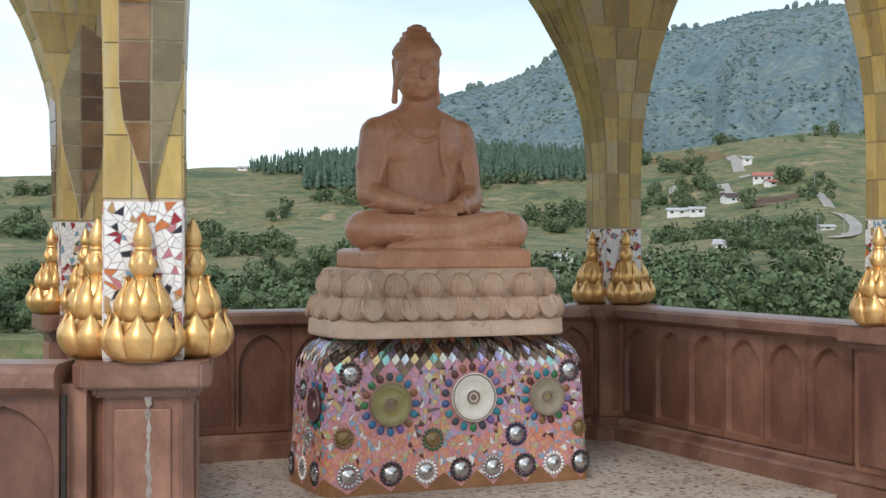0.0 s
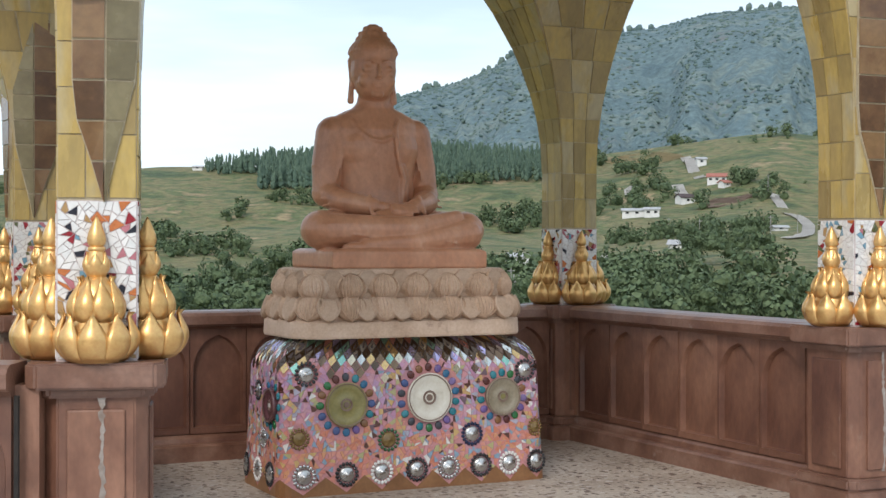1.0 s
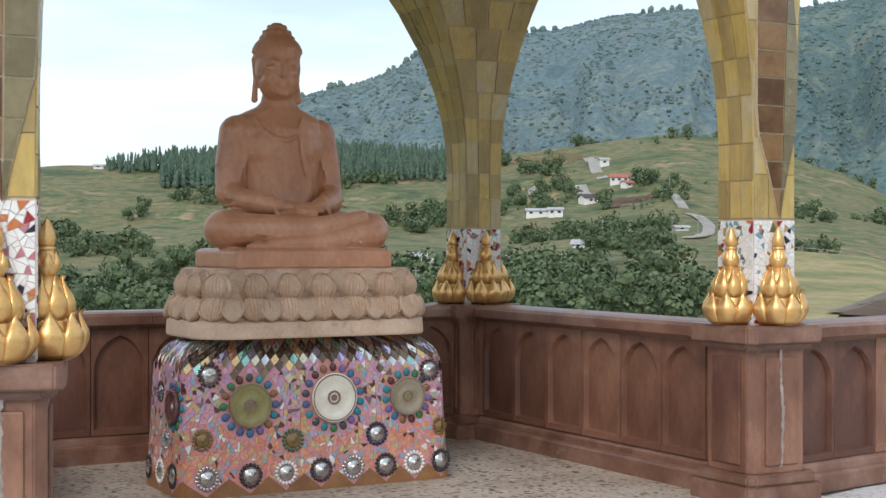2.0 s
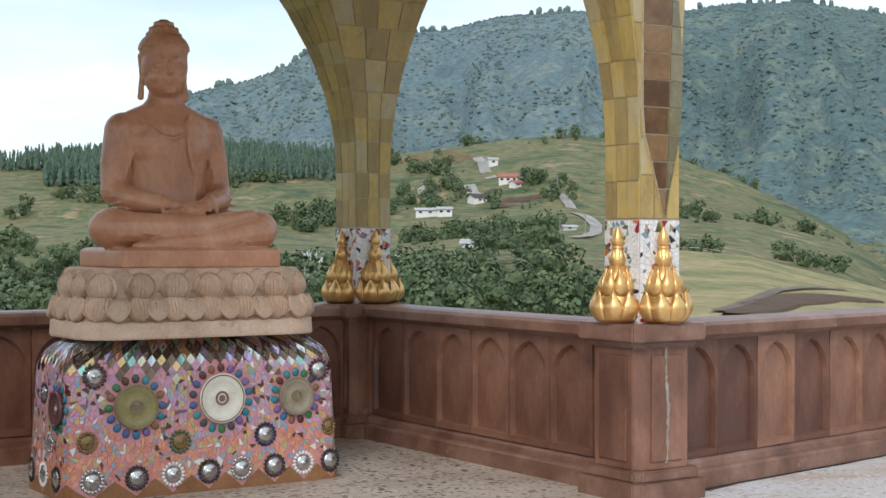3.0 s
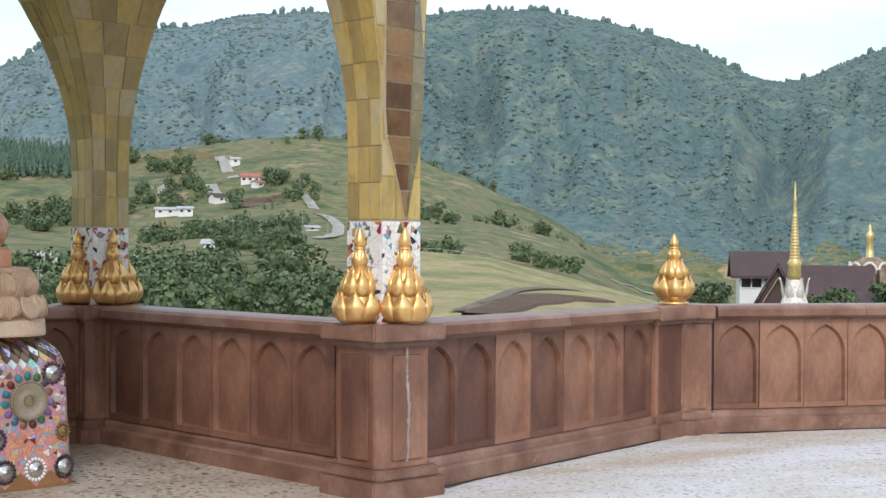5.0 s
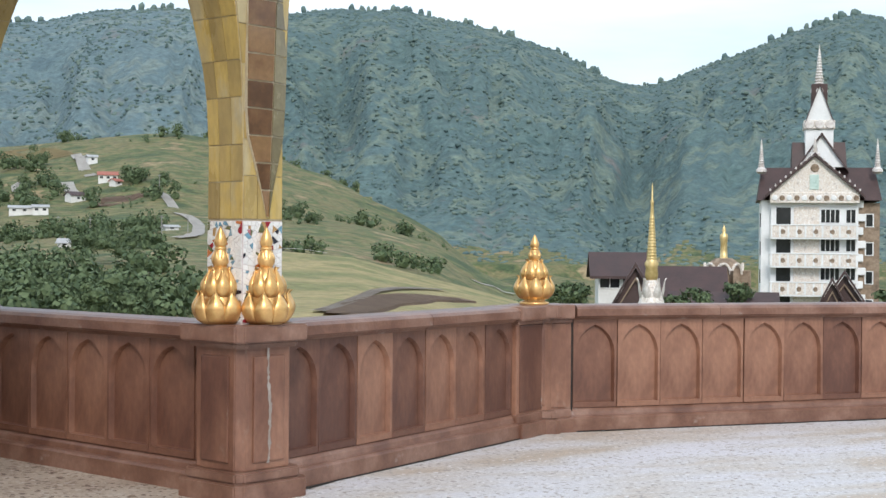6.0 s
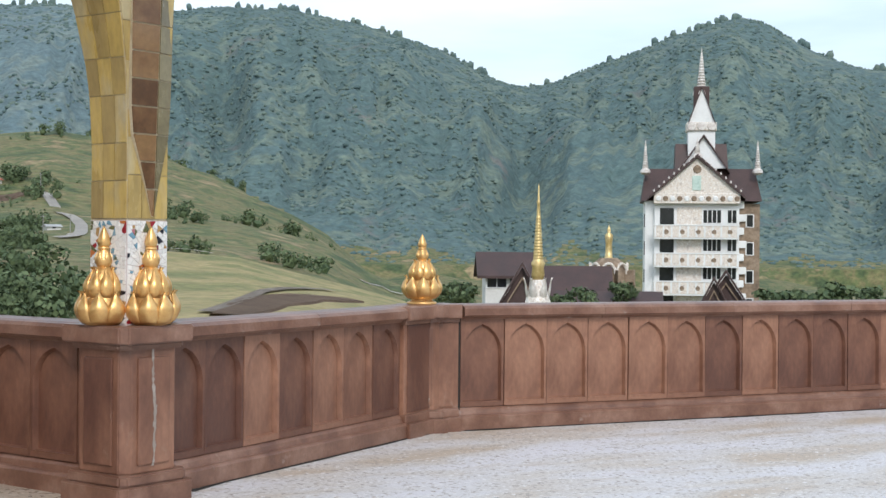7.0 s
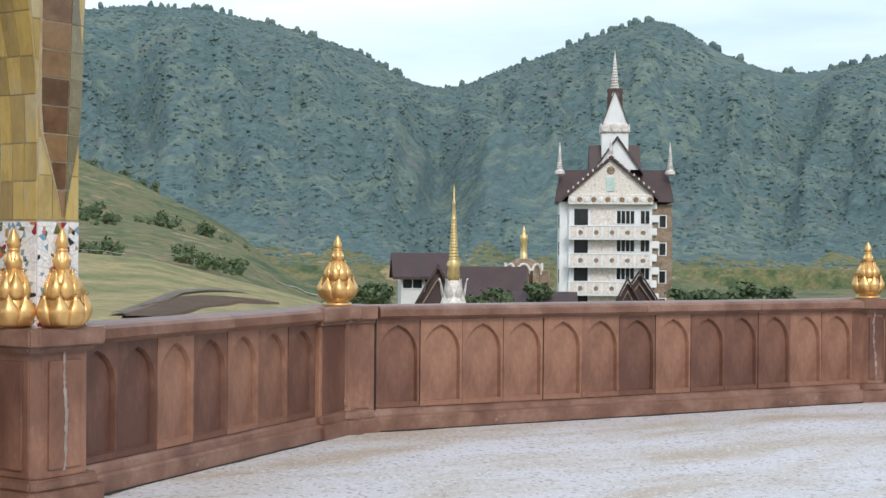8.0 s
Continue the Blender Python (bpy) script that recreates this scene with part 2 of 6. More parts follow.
# ---- parapets ----
def arch_panel(w, h, depth=0.038):
    """A moulded panel with a recessed pointed arch; stands in the xz plane, its face towards -y."""
    bm = bmesh.new()
    mx, z0, zs, za = 0.022, 0.045, h * 0.60, h * 0.93
    hw = w / 2 - mx
    rad = ((za - zs) ** 2 + hw * hw) / (2 * hw)
    arc = [(-hw, z0)] + [(-hw, zs)]
    for i in range(1, 9):
        z = zs + (za - zs) * i / 8
        x = -hw + rad - math.sqrt(max(rad * rad - (z - zs) ** 2, 0))
        arc.append((min(x, 0), z))
    inner = arc + [(-x, z) for x, z in arc[-2::-1]]
    outer = []
    n = len(inner)
    for i, (x, z) in enumerate(inner):
        if i == 0:
            outer.append((-w / 2, 0))
        elif i == n - 1:
            outer.append((w / 2, 0))
        elif z <= zs + 1e-6:
            outer.append((math.copysign(w / 2, x), z))
        elif abs(x) < 1e-6:
            outer.append((0, h))
        else:
            f = (z - zs) / (za - zs)
            outer.append((math.copysign(w / 2, x), zs + (h - zs) * min(f * 1.6, 1)) if f < 0.62 else (x * (1.6 if abs(x) * 1.6 < w / 2 else w / 2 / abs(x)), h))
    fo = [bm.verts.new((x, 0, z)) for x, z in outer]
    fi = [bm.verts.new((x, 0, z)) for x, z in inner]
    mid = [bm.verts.new((x * 0.955, depth * 0.6, z0 + (z - z0) * 0.985)) for x, z in inner]
    back = [bm.verts.new((x * 0.93, depth, z0 + 0.008 + (z - z0) * 0.97)) for x, z in inner]
    rim = [bm.verts.new((x, 0.05, z)) for x, z in outer]
    for a, b in ((fo, fi), (fi, mid), (mid, back), (rim, fo)):
        for i in range(n):
            j = (i + 1) % n
            bm.faces.new((a[i], a[j], b[j], b[i]))
    bm.faces.new(back)
    return bm


def crack(length, seed):
    """A ragged dark joint lying on the floor along a plinth, from x = 0 to length."""
    bm = bmesh.new()
    prev = None
    for i in range(int(length / 0.06) + 1):
        x = i * 0.06
        w = 0.012 + 0.050 * max(0.0, noise.noise((x * 1.7, seed, 0.3)) + 0.25)
        row = (bm.verts.new((x, -0.168, FLOOR + 0.004)), bm.verts.new((x, -0.172 - w, FLOOR + 0.004)), bm.verts.new((x, -0.168, FLOOR - 0.01)))
        if prev:
            for k in range(3):
                bm.faces.new((prev[k], prev[(k + 1) % 3], row[(k + 1) % 3], row[k]))
        prev = row
    return bm


def parapet(name, a, b, count, label, gap_a=0.2, gap_b=0.2, first=None, last=None, cracked=False):
    """A parapet from plan point a to b; its panelled face looks to the right of that line. first, last: where its panels begin and end."""
    height = 1.0
    d = (b - a).normalized()
    length = (b - a).length
    t = thing(name, axis_pose(a, d), label, "parapet", kind="structure")
    x0, x1 = gap_a, length - gap_b
    p0, p1 = first or x0, last or x1
    part("core", boxed(x0 - .1, x1 + .1, -0.045, 0.11, FLOOR - 0.02, height - 0.09), M_BROWN, t)
    part("plinth", extrude_profile([(-0.17, FLOOR - 0.02), (-0.17, 0.000), (-0.15, 0.016), (-0.118, 0.022), (-0.110, 0.058), (-0.08, 0.084), (-0.05, 0.09), (-0.05, FLOOR - 0.02)],
                                   x0 - .06, x1 + .06), M_CAP, t, "stepped brown plinth with pale scuffs")
    n_cap = max(2, round((x1 - x0) / 1.45))
    step = (x1 - x0) / n_cap
    for i in range(n_cap):
        prof = [(-0.10, height - 0.135), (-0.125, height - 0.11), (-0.165, height - 0.105), (-0.175, height - 0.095), (-0.175, height - 0.035),
                (-0.15, height - 0.012), (-0.11, height), (0.14, height), (0.17, height - 0.03), (0.17, height - 0.11), (-0.04, height - 0.135)]
        part("coping", extrude_profile(prof, x0 + i * step + 0.002, x0 + (i + 1) * step - 0.002), M_CAP, t)
    w = (p1 - p0) / count
    z0 = 0.088
    h = height - 0.12 - z0
    me = mesh_of("panel", arch_panel(w - 0.007, h), M_BROWN)
    rnd = random.Random(name)
    for i in range(count):
        part("panel", me, None, t, m=pose(p0 + (i + 0.5) * w, -0.092 + rnd.uniform(-.006, .006), z0, rnd.uniform(-.3, .3), rnd.uniform(-.3, .3), 0))
    for q0, q1 in ((x0 - 0.1, p0), (p1, x1 + 0.1)):
        if q1 - q0 > 0.105:
            part("plain_strip", boxed(q0, q1 - 0.004, -0.088, -0.04, z0, z0 + h), M_BROWN, t)
    if cracked:
        part("crack", crack(x1 - x0, count), M_CRACK, t, "dark open joint along the floor", pose(x0, 0, 0))
    return t


parapet("parapet_1", POST_B, POST_C, 6, "brown moulded parapet with pointed-arch panels and coping", 0.24, 0.24, 0.32, 3.16)
parapet("parapet_2", POST_C, POST_D, 7, "brown moulded parapet with pointed-arch panels, worn and stained", 0.28, 0.2, 0.24, 3.43, True)
parapet("parapet_3", POST_D, POST_E, 13, "long brown moulded parapet with pointed-arch panels", 0.338, 0.2, 0.338, 6.04, True)
parapet("parapet_4", POST_F, POST_B, 9, "dark brown moulded parapet in the pavilion's shade", 0.24, 0.24)
parapet("parapet_5", POST_A, POST_F, 8, "brown moulded parapet on the pavilion's side", 0.24, 0.24)
parapet("parapet_6", POST_H, Vector((-1.60, 6.12)), 12, "brown moulded parapet with pointed-arch panels and coping", 0.2, 0.0)
parapet("parapet_7", POST_E, POST_G, 13, "long brown moulded parapet with pointed-arch panels", 0.2, 0.2)


def pier(p, d, s0, s1, top, label):
    """A plain pier beside a post, a little proud of a parapet that runs from p along d."""
    t = thing("parapet_pier", axis_pose(p, d), label, "pier", "", "structure")
    part("shaft", boxed(s0, s1, -0.125, 0.11, FLOOR - 0.02, 0.88, 0.008), M_BROWN, t)
    part("fillet", boxed(s0 + .05, s1 - .05, -0.135, -0.11, 0.10, 0.84, 0.008), M_BROWN, t)
    part("plinth", boxed(s0 - .02, s1 + .0, -0.20, 0.11, FLOOR - 0.02, 0.012, 0.01), M_CAP, t)
    part("plinth_moulding", boxed(s0 - .01, s1 - .002, -0.155, 0.11, 0.005, 0.085, 0.015), M_CAP, t)
    part("coping", boxed(s0 - .02, s1 + .004, -0.196, 0.172, 0.880, top, 0.015), M_CAP, t)
    part("neck_moulding", boxed(s0 - .01, s1, -0.15, 0.10, 0.845, 0.885, 0.010), M_CAP, t)
    return t


CD, DE = (POST_D - POST_C).normalized(), (POST_E - POST_D).normalized()
pier(POST_C, CD, 3.44, 3.96, 1.003, "plain brown pier beside the corner post, dark and weathered")
pier(POST_D, DE, 0.04, 0.305, 1.006, "plain brown pier beside the corner post, a dark joint open")
for p, d, s in ((POST_D, DE, 0.312), (Vector((-1.70, 6.122)), Vector((1, -0.017)).normalized(), 0.11)):
    t = thing("open_joint", axis_pose(p, d), "dark open joint between two lengths of parapet", "joint", "", "structure")
    part("gap_face", boxed(s, s + 0.018, -0.105, -0.08, 0.02, 0.87), M_CRACK, t)


def octagon(h, c):
    return [(h, -c), (h, c), (c, h), (-c, h), (-h, c), (-h, -c), (-c, -h), (c, -h)]


def post(p, u, size, label, name="parapet_post"):
    """A corner post with base, shaft with chamfered corners, and a moulded cap; top at 1.0 m."""
    t = thing(name, axis_pose(p, u), label, "post", "corner posts", "structure")
    h = size
    part("base", prism(octagon(h + 0.075, h + 0.03), FLOOR - 0.02, 0.01, 0.008), M_CAP, t)
    part("base_moulding", prism(octagon(h + 0.045, h + 0.0), 0.01, 0.08, 0.012), M_CAP, t)
    part("shaft", prism(octagon(h, h - 0.055), 0.08, 0.86, 0.006), M_BROWN, t, "brown shaft with pale lime streaks")
    part("neck_moulding", prism(octagon(h + 0.035, h - 0.02), 0.85, 0.895, 0.012), M_CAP, t)
    part("cap", prism(octagon(h + 0.075, h + 0.03), 0.888, 1.0, 0.010), M_CAP, t)
    for k in range(4):
        part("fillet", boxed(-h * 0.56, h * 0.56, -h - 0.014, -h + 0.004, 0.13, 0.80, 0.010), M_BROWN, t, m=pose(0, 0, 0, 0, 0, 90 * k))
    rnd = random.Random(p[0])
    bm = bmesh.new()
    z, x, prev = 0.85, rnd.uniform(-.02, .05), None
    for i in range(48):
        w = 0.0025 + 0.020 * abs(noise.noise((9.1 + p[0], i * 0.37, 0.4))) + 0.008 * rnd.random()
        x += rnd.uniform(-.005, .005)
        row = (bm.verts.new((x - w, -h - 0.0165, z)), bm.verts.new((x + w * rnd.uniform(.3, 1), -h - 0.0165, z)))
        if prev:
            bm.faces.new((*prev, row[1], row[0]))
        prev = row
        z -= 0.0155
    part("streak", bm, M_STREAK, t, "pale lime streak")
    return t


UA = Vector((math.cos(radians(8)), math.sin(radians(8))))
post(POST_A, UA, 0.215, "brown pavilion corner post with chipped cap and pale streaks")
for p in (POST_F, POST_B, POST_C):
    post(p, U, 0.235, "brown pavilion corner post with lime streaks")
UD = Vector((math.cos(radians(-24)), math.sin(radians(-24))))
post(POST_D, UD.normalized(), 0.15, "brown parapet post carrying a golden finial")
post(POST_E, Vector((1, -0.3)).normalized(), 0.15, "brown parapet post carrying a golden finial")
for p, u in ((POST_G, Vector((1, 0))), (POST_H, Vector((1, 0)))):
    post(p, u, 0.15, "brown parapet post")

# ---- golden finials ----
def petal(r0, r1, z0, z1, half, bulge, flick, nt=10, na=6):
    """A pointed, bulging petal on a round body; half is its half width in degrees."""
    bm = bmesh.new()
    rows = []
    for i in range(nt + 1):
        t = i / nt
        r = r0 + (r1 - r0) * t + bulge * math.sin(math.pi * min(t * 1.1, 1)) ** 0.8 + flick * max(0, t - 0.7) ** 2 * 12
        q = max(0.0, (t - 0.46) / 0.54)
        wid = half * (1.0 if t < 0.46 else max(0.0, 1 - q ** 1.25))
        row = []
        for j in range(na + 1):
            a = -1 + 2 * j / na
            ang = radians(a * wid) - math.pi / 2
            rr = r - a * a * 0.11 * r * (0.35 + 0.65 * math.sin(math.pi * min(t * 1.1, 1))) + 0.03 * r * max(0.0, 1 - 4 * abs(a)) * t
            row.append(bm.verts.new((rr * math.cos(ang), rr * math.sin(ang), z0 + (z1 - z0) * t)))
        rows.append(row)
    for p, q in zip(rows, rows[1:]):
        for j in range(na):
            bm.faces.new((p[j], p[j + 1], q[j + 1], q[j]))
    bmesh.ops.remove_doubles(bm, verts=bm.verts, dist=0.0008)
    bmesh.ops.solidify(bm, geom=list(bm.faces), thickness=0.012)
    return bm


def finial(flange):
    t = thing("golden_finial", pose(0, 0, -50), "golden lotus-bud finial with two tiers of petals", "finial", "golden finials")
    o = 0.045 if flange else 0.0
    base = [(0.128, 0), (0.132, 0.012), (0.125, 0.025), (0.098, 0.032), (0.095, 0.05)] if flange else [(0.105, 0), (0.112, 0.008), (0.12, 0.02)]
    prof = base + [(0.13, 0.025 + o), (0.148, 0.05 + o), (0.150, 0.09 + o), (0.130, 0.135 + o), (0.108, 0.17 + o), (0.100, 0.22 + o), (0.098, 0.26 + o),
                   (0.085, 0.31 + o * .8), (0.055, 0.345 + o * .8), (0.042, 0.362 + o * .7)]
    part("bulb", lathe(prof, 28), M_GOLD, t, smooth=True)
    low = mesh_of("petal", petal(0.124, 0.122, 0.006 + o, 0.212 + o, 25.5, 0.058, 0.034), M_GOLD, True)
    top = mesh_of("petal", petal(0.090, 0.050, 0.150 + o, 0.362 + o * .8, 26.5, 0.054, 0.032), M_GOLD, True)
    for i in range(8):
        part("petal", low, None, t, m=pose(0, 0, 0, 0, 0, 45 * i))
        part("petal", top, None, t, m=pose(0, 0, 0, 0, 0, 45 * i + 22.5))
    neck = [(0.036, 0.355 + o * .7), (0.044, 0.372 + o * .6), (0.055, 0.392 + o * .5), (0.055, 0.41 + o * .5), (0.044, 0.435 + o * .4), (0.034, 0.462 + o * .3), (0.031, 0.475 + o * .3)]
    part("neck_bud", lathe(neck, 20), M_GOLD, t, smooth=True)
    part("ring", lathe([(0.03, 0.468 + o * .3), (0.038, 0.476 + o * .3), (0.036, 0.486 + o * .3), (0.028, 0.49 + o * .3)], 20), M_GOLD, t, smooth=True)
    small = mesh_of("petal", petal(0.038, 0.036, 0.368 + o * .6, 0.468 + o * .3, 34, 0.022, 0.004, 6, 4), M_GOLD, True)
    for i in range(5):
        part("petal", small, None, t, m=pose(0, 0, 0, 0, 0, 72 * i))
    part("tip_bud", lathe([(0.026, 0.485 + o * .3), (0.037, 0.5 + o * .2), (0.041, 0.52 + o * .2), (0.034, 0.55), (0.022, 0.58), (0.010, 0.605), (0.0, 0.622)], 20), M_GOLD, t, smooth=True)
    return t


plain, footed = finial(False), finial(True)
K = 0.205
spots = [(POST_A, UA, (0, -1)), (POST_A, UA, (-1, 0)), (POST_A, UA, (1, 0)), (POST_F, U, (0, -1)), (POST_F, U, (-1, 0)), (POST_F, U, (1, 0)),
         (POST_B, U, (0, -1)), (POST_B, U, (-1, 0)), (POST_B, U, (1, 0)), (POST_C, U, (0, -1)), (POST_C, U, (-1, 0)), (POST_C, U, (1, 0))]
first = True
for p, u, (i, j) in spots:
    n = Vector((-u[1], u[0]))
    q = p + u * (K * i) + n * (K * j)
    m = axis_pose(q, u, 1.0) @ pose(0, 0, 0, 0, 0, 7 * i + 3 * j)
    if first:
        plain.matrix_basis, first = m, False
    else:
        copy_thing(plain, m)
footed.matrix_basis = axis_pose(POST_D, UD, 1.0)
copy_thing(footed, axis_pose(POST_E, U, 1.0))

# ---- broken-tile mosaics ----
def clip(poly, p, n):
    """The part of a convex polygon on the side of the line through p that n points to."""
    out = []
    for a, b in zip(poly, poly[1:] + poly[:1]):
        da, db = (a - p).dot(n), (b - p).dot(n)
        if da >= 0:
            out.append(a)
        if (da > 0) != (db > 0) and abs(da - db) > 1e-9:
            out.append(a + (b - a) * (da / (da - db)))
    return out


def area(poly):
    return abs(sum(a.x * b.y - b.x * a.y for a, b in zip(poly, poly[1:] + poly[:1]))) / 2


def shatter(poly, size, rnd):
    """Breaks a convex polygon into irregular shards of about the given area."""
    a = area(poly)
    if a < size * rnd.uniform(0.6, 1.7) or len(poly) < 3:
        return [poly] if len(poly) > 2 and a > size * 0.05 else []
    c = sum(poly, Vector((0, 0))) / len(poly)
    far = max(poly, key=lambda q: (q - c).length)
    ang = math.atan2(far.y - c.y, far.x - c.x) + rnd.uniform(-0.42, 0.42)
    n = Vector((math.cos(ang), math.sin(ang)))
    p = c + n * rnd.uniform(-0.15, 0.15) * math.sqrt(a)
    return shatter(clip(poly, p, n), size, rnd) + shatter(clip(poly, p, -n), size, rnd)


def shrink(poly, d):
    c = sum(poly, Vector((0, 0))) / len(poly)
    return [c + (q - c) * max(0.3, 1 - d / max((q - c).length, 1e-5)) for q in poly]


def shard(bm, poly, place, high=0.004):
    """A shard as a shallow block; place(x, y, h) maps the flat pattern onto the surface."""
    top = [bm.verts.new(place(q.x, q.y, high)) for q in shrink(poly, 0.0010)]
    low = [bm.verts.new(place(q.x, q.y, -0.003)) for q in poly]
    bm.faces.new(top)
    for i in range(len(poly)):
        j = (i + 1) % len(poly)
        bm.faces.new((low[i], low[j], top[j], top[i]))


# ---- the pavilion's legs ----
HALF = 0.165


def flare(z):
    d = max(0.0, z - 2.11)
    return d * d / 6.9


def leg(p, u, sides, chips, single, label, foot=0.655):
    """A leg: mosaic foot, then a shaft in glazed tiles that spreads towards the arches. sides: how far the faces -v, +u, +v, -u spread."""
    t = thing("pavilion_leg", axis_pose(p, u, 1.0), label, "pillar", "pavilion legs", "structure")
    rnd = random.Random(p[0] + 3)

    def corner(z, i):
        """Corner i (between face i-1 and face i; faces -v, +u, +v, -u)."""
        f = flare(z + 1.0)
        x = {0: -HALF - f * sides[3], 1: HALF + f * sides[1], 2: HALF + f * sides[1], 3: -HALF - f * sides[3]}[i % 4]
        y = {0: -HALF - f * sides[0], 1: -HALF - f * sides[0], 2: HALF + f * sides[2], 3: HALF + f * sides[2]}[i % 4]
        return Vector((x, y, z))

    bm = bmesh.new()
    rings = [[bm.verts.new(corner(z, i)) for i in range(4)] for z in [0, 0.66] + [1.0 + 0.15 * k for k in range(16)]]
    for a, b in zip(rings, rings[1:]):
        for i in range(4):
            bm.faces.new((a[i], a[(i + 1) % 4], b[(i + 1) % 4], b[i]))
    bm.faces.new(rings[0]), bm.faces.new(rings[-1])
    part("core", bm, M_GROUT, t)
    # mosaic foot
    part("mosaic_bed", boxed(-HALF - .004, HALF + .004, -HALF - .004, HALF + .004, 0.0, foot), M_WHITEGROUT, t)
    for face in range(4):
        turn = pose(0, 0, 0, 0, 0, 90 * face)
        poly = [Vector((-HALF, 0.01)), Vector((HALF, 0.01)), Vector((HALF, foot - .002)), Vector((-HALF, foot - .002))]
        pieces = [shrink(q, 0.0022) for q in shatter(poly, chips, rnd)]
        place = lambda x, y, h: turn @ Vector((x, -HALF - 0.004 - h, y))
        joined = bmesh.new()
        for q in pieces:
            if single and face in (0, 3):
                one = bmesh.new()
                shard(one, q, place)
                part("mosaic_chip", one, M_CHIP, t)
            else:
                shard(joined, q, place)
        if joined.verts:
            tagged(part("mosaic_chips", joined, M_CHIP_ISLE, t), kind="stuff")
        else:
            joined.free()
    # glazed tiles, row over row
    for face in range(4):
        z = foot + 0.01
        row = 0
        while z < 2.9:
            h = rnd.uniform(0.17, 0.30)
            z1 = min(z + h, 2.95)
            a0, b0, a1, b1 = corner(z, face), corner(z, face + 1), corner(z1, face), corner(z1, face + 1)
            n = (b0 - a0).cross(a1 - a0).normalized()
            cols = 3 if z < 2.1 else 4
            cuts = [0] + [(c + rnd.uniform(-.07, .07)) / cols for c in range(1, cols)] + [1]
            for c0, c1 in zip(cuts, cuts[1:]):
                zo = rnd.uniform(-0.03, 0.03) if 0 < z1 < 2.9 else 0
                one = bmesh.new()
                e = 0.010
                quad = [a0.lerp(b0, c0 + e), a0.lerp(b0, c1 - e), a1.lerp(b1, c1 - e), a1.lerp(b1, c0 + e)]
                up = (a1 - a0).normalized()
                quad = [quad[0] + up * 0.003, quad[1] + up * 0.003, quad[2] - up * 0.003, quad[3] - up * 0.003]
                lift = 0.005 + rnd.uniform(0, 0.003)
                top = [one.verts.new(q + n * lift) for q in quad]
                low = [one.verts.new(q - n * 0.004) for q in quad]
                one.faces.new(top)
                for i in range(4):
                    one.faces.new((low[i], low[(i + 1) % 4], top[(i + 1) % 4], top[i]))
                part("tile", one, M_OCHRE, t)
            z = z1
            row += 1
    return t


def along(table, z):
    """Value at z in a short table of (z, value)."""
    for (a, p), (b, q) in zip(table, table[1:]):
        if z <= b:
            return p + (q - p) * max(0.0, (z - a) / (b - a))
    return table[-1][1]


RIB_L = ((0.67, 0.028), (0.83, -0.02), (1.0, -0.075), (1.17, -0.145), (1.36, -0.168), (2.9, -0.205))
RIB_R = ((0.67, 0.030), (1.0, 0.034), (2.1, 0.042), (2.9, 0.05))
RIB_O = ((0.67, 0.031), (0.85, 0.075), (1.0, 0.112), (1.17, 0.158), (1.4, 0.176), (2.9, 0.225))


def rib(t, face, side=1, least=-1.0):
    """The arch rib that leaves a leg's face: brown tiles under it and olive tiles down its flank, pointed at the foot."""
    turn = pose(0, 0, 0, 0, 0, 90 * face)

    def section(z):
        out = 0.008 + 0.030 * max(0.0, z - 0.67)
        return [(side * max(along(e, z), least), o) for e, o in ((RIB_L, 0.0), (RIB_L, out), (RIB_R, out + 0.012), (RIB_O, 0.012))]

    z = 0.68
    while z < 2.75:
        h = 0.172
        low, top = section(z + 0.005), section(z + h - 0.005)
        bed = [section(z), section(z + h)]
        for name, mat, i, j, lift, rows in (("rib_tile", M_BRTILE, 1, 2, 0.004, (low, top)), ("rib_tile", M_OLIVE, 2, 3, 0.004, (low, top)), ("rib_bed", M_GROUT, 1, 3, -0.003, bed)):
            quad = []
            for k, row in enumerate(rows):
                (ax, ao), (bx, bo) = row[i], row[j]
                e = 0.0 if name == "rib_bed" else min(0.005, abs(bx - ax) * 0.2)
                s = 1 if bx > ax else -1
                zz = (z + 0.005, z + h - 0.005)[k] if name == "rib_tile" else (z, z + h)[k]
                pts = [(ax + s * e, ao + lift, zz), (row[2][0], row[2][1] + lift, zz), (bx - s * e, bo + lift, zz)] if name == "rib_bed" else [(ax + s * e, ao + lift, zz), (bx - s * e, bo + lift, zz)]
                quad.append(pts)
            bm = bmesh.new()
            front = [[bm.verts.new(turn @ Vector((x, -HALF - o - 0.006, zz))) for x, o, zz in row] for row in quad]
            back = [[bm.verts.new(turn @ Vector((x, -HALF + 0.002, zz))) for x, o, zz in row] for row in quad]
            for a in range(len(front[0]) - 1):
                bm.faces.new((front[0][a], front[0][a + 1], front[1][a + 1], front[1][a]))
                bm.faces.new((back[0][a], back[0][a + 1], back[1][a + 1], back[1][a]))
                for r in (0, 1):
                    bm.faces.new((front[r][a], front[r][a + 1], back[r][a + 1], back[r][a]))
            for a in (0, -1):
                bm.faces.new((front[0][a], front[1][a], back[1][a], back[0][a]))
            part(name, bm, mat, t)
        z += h


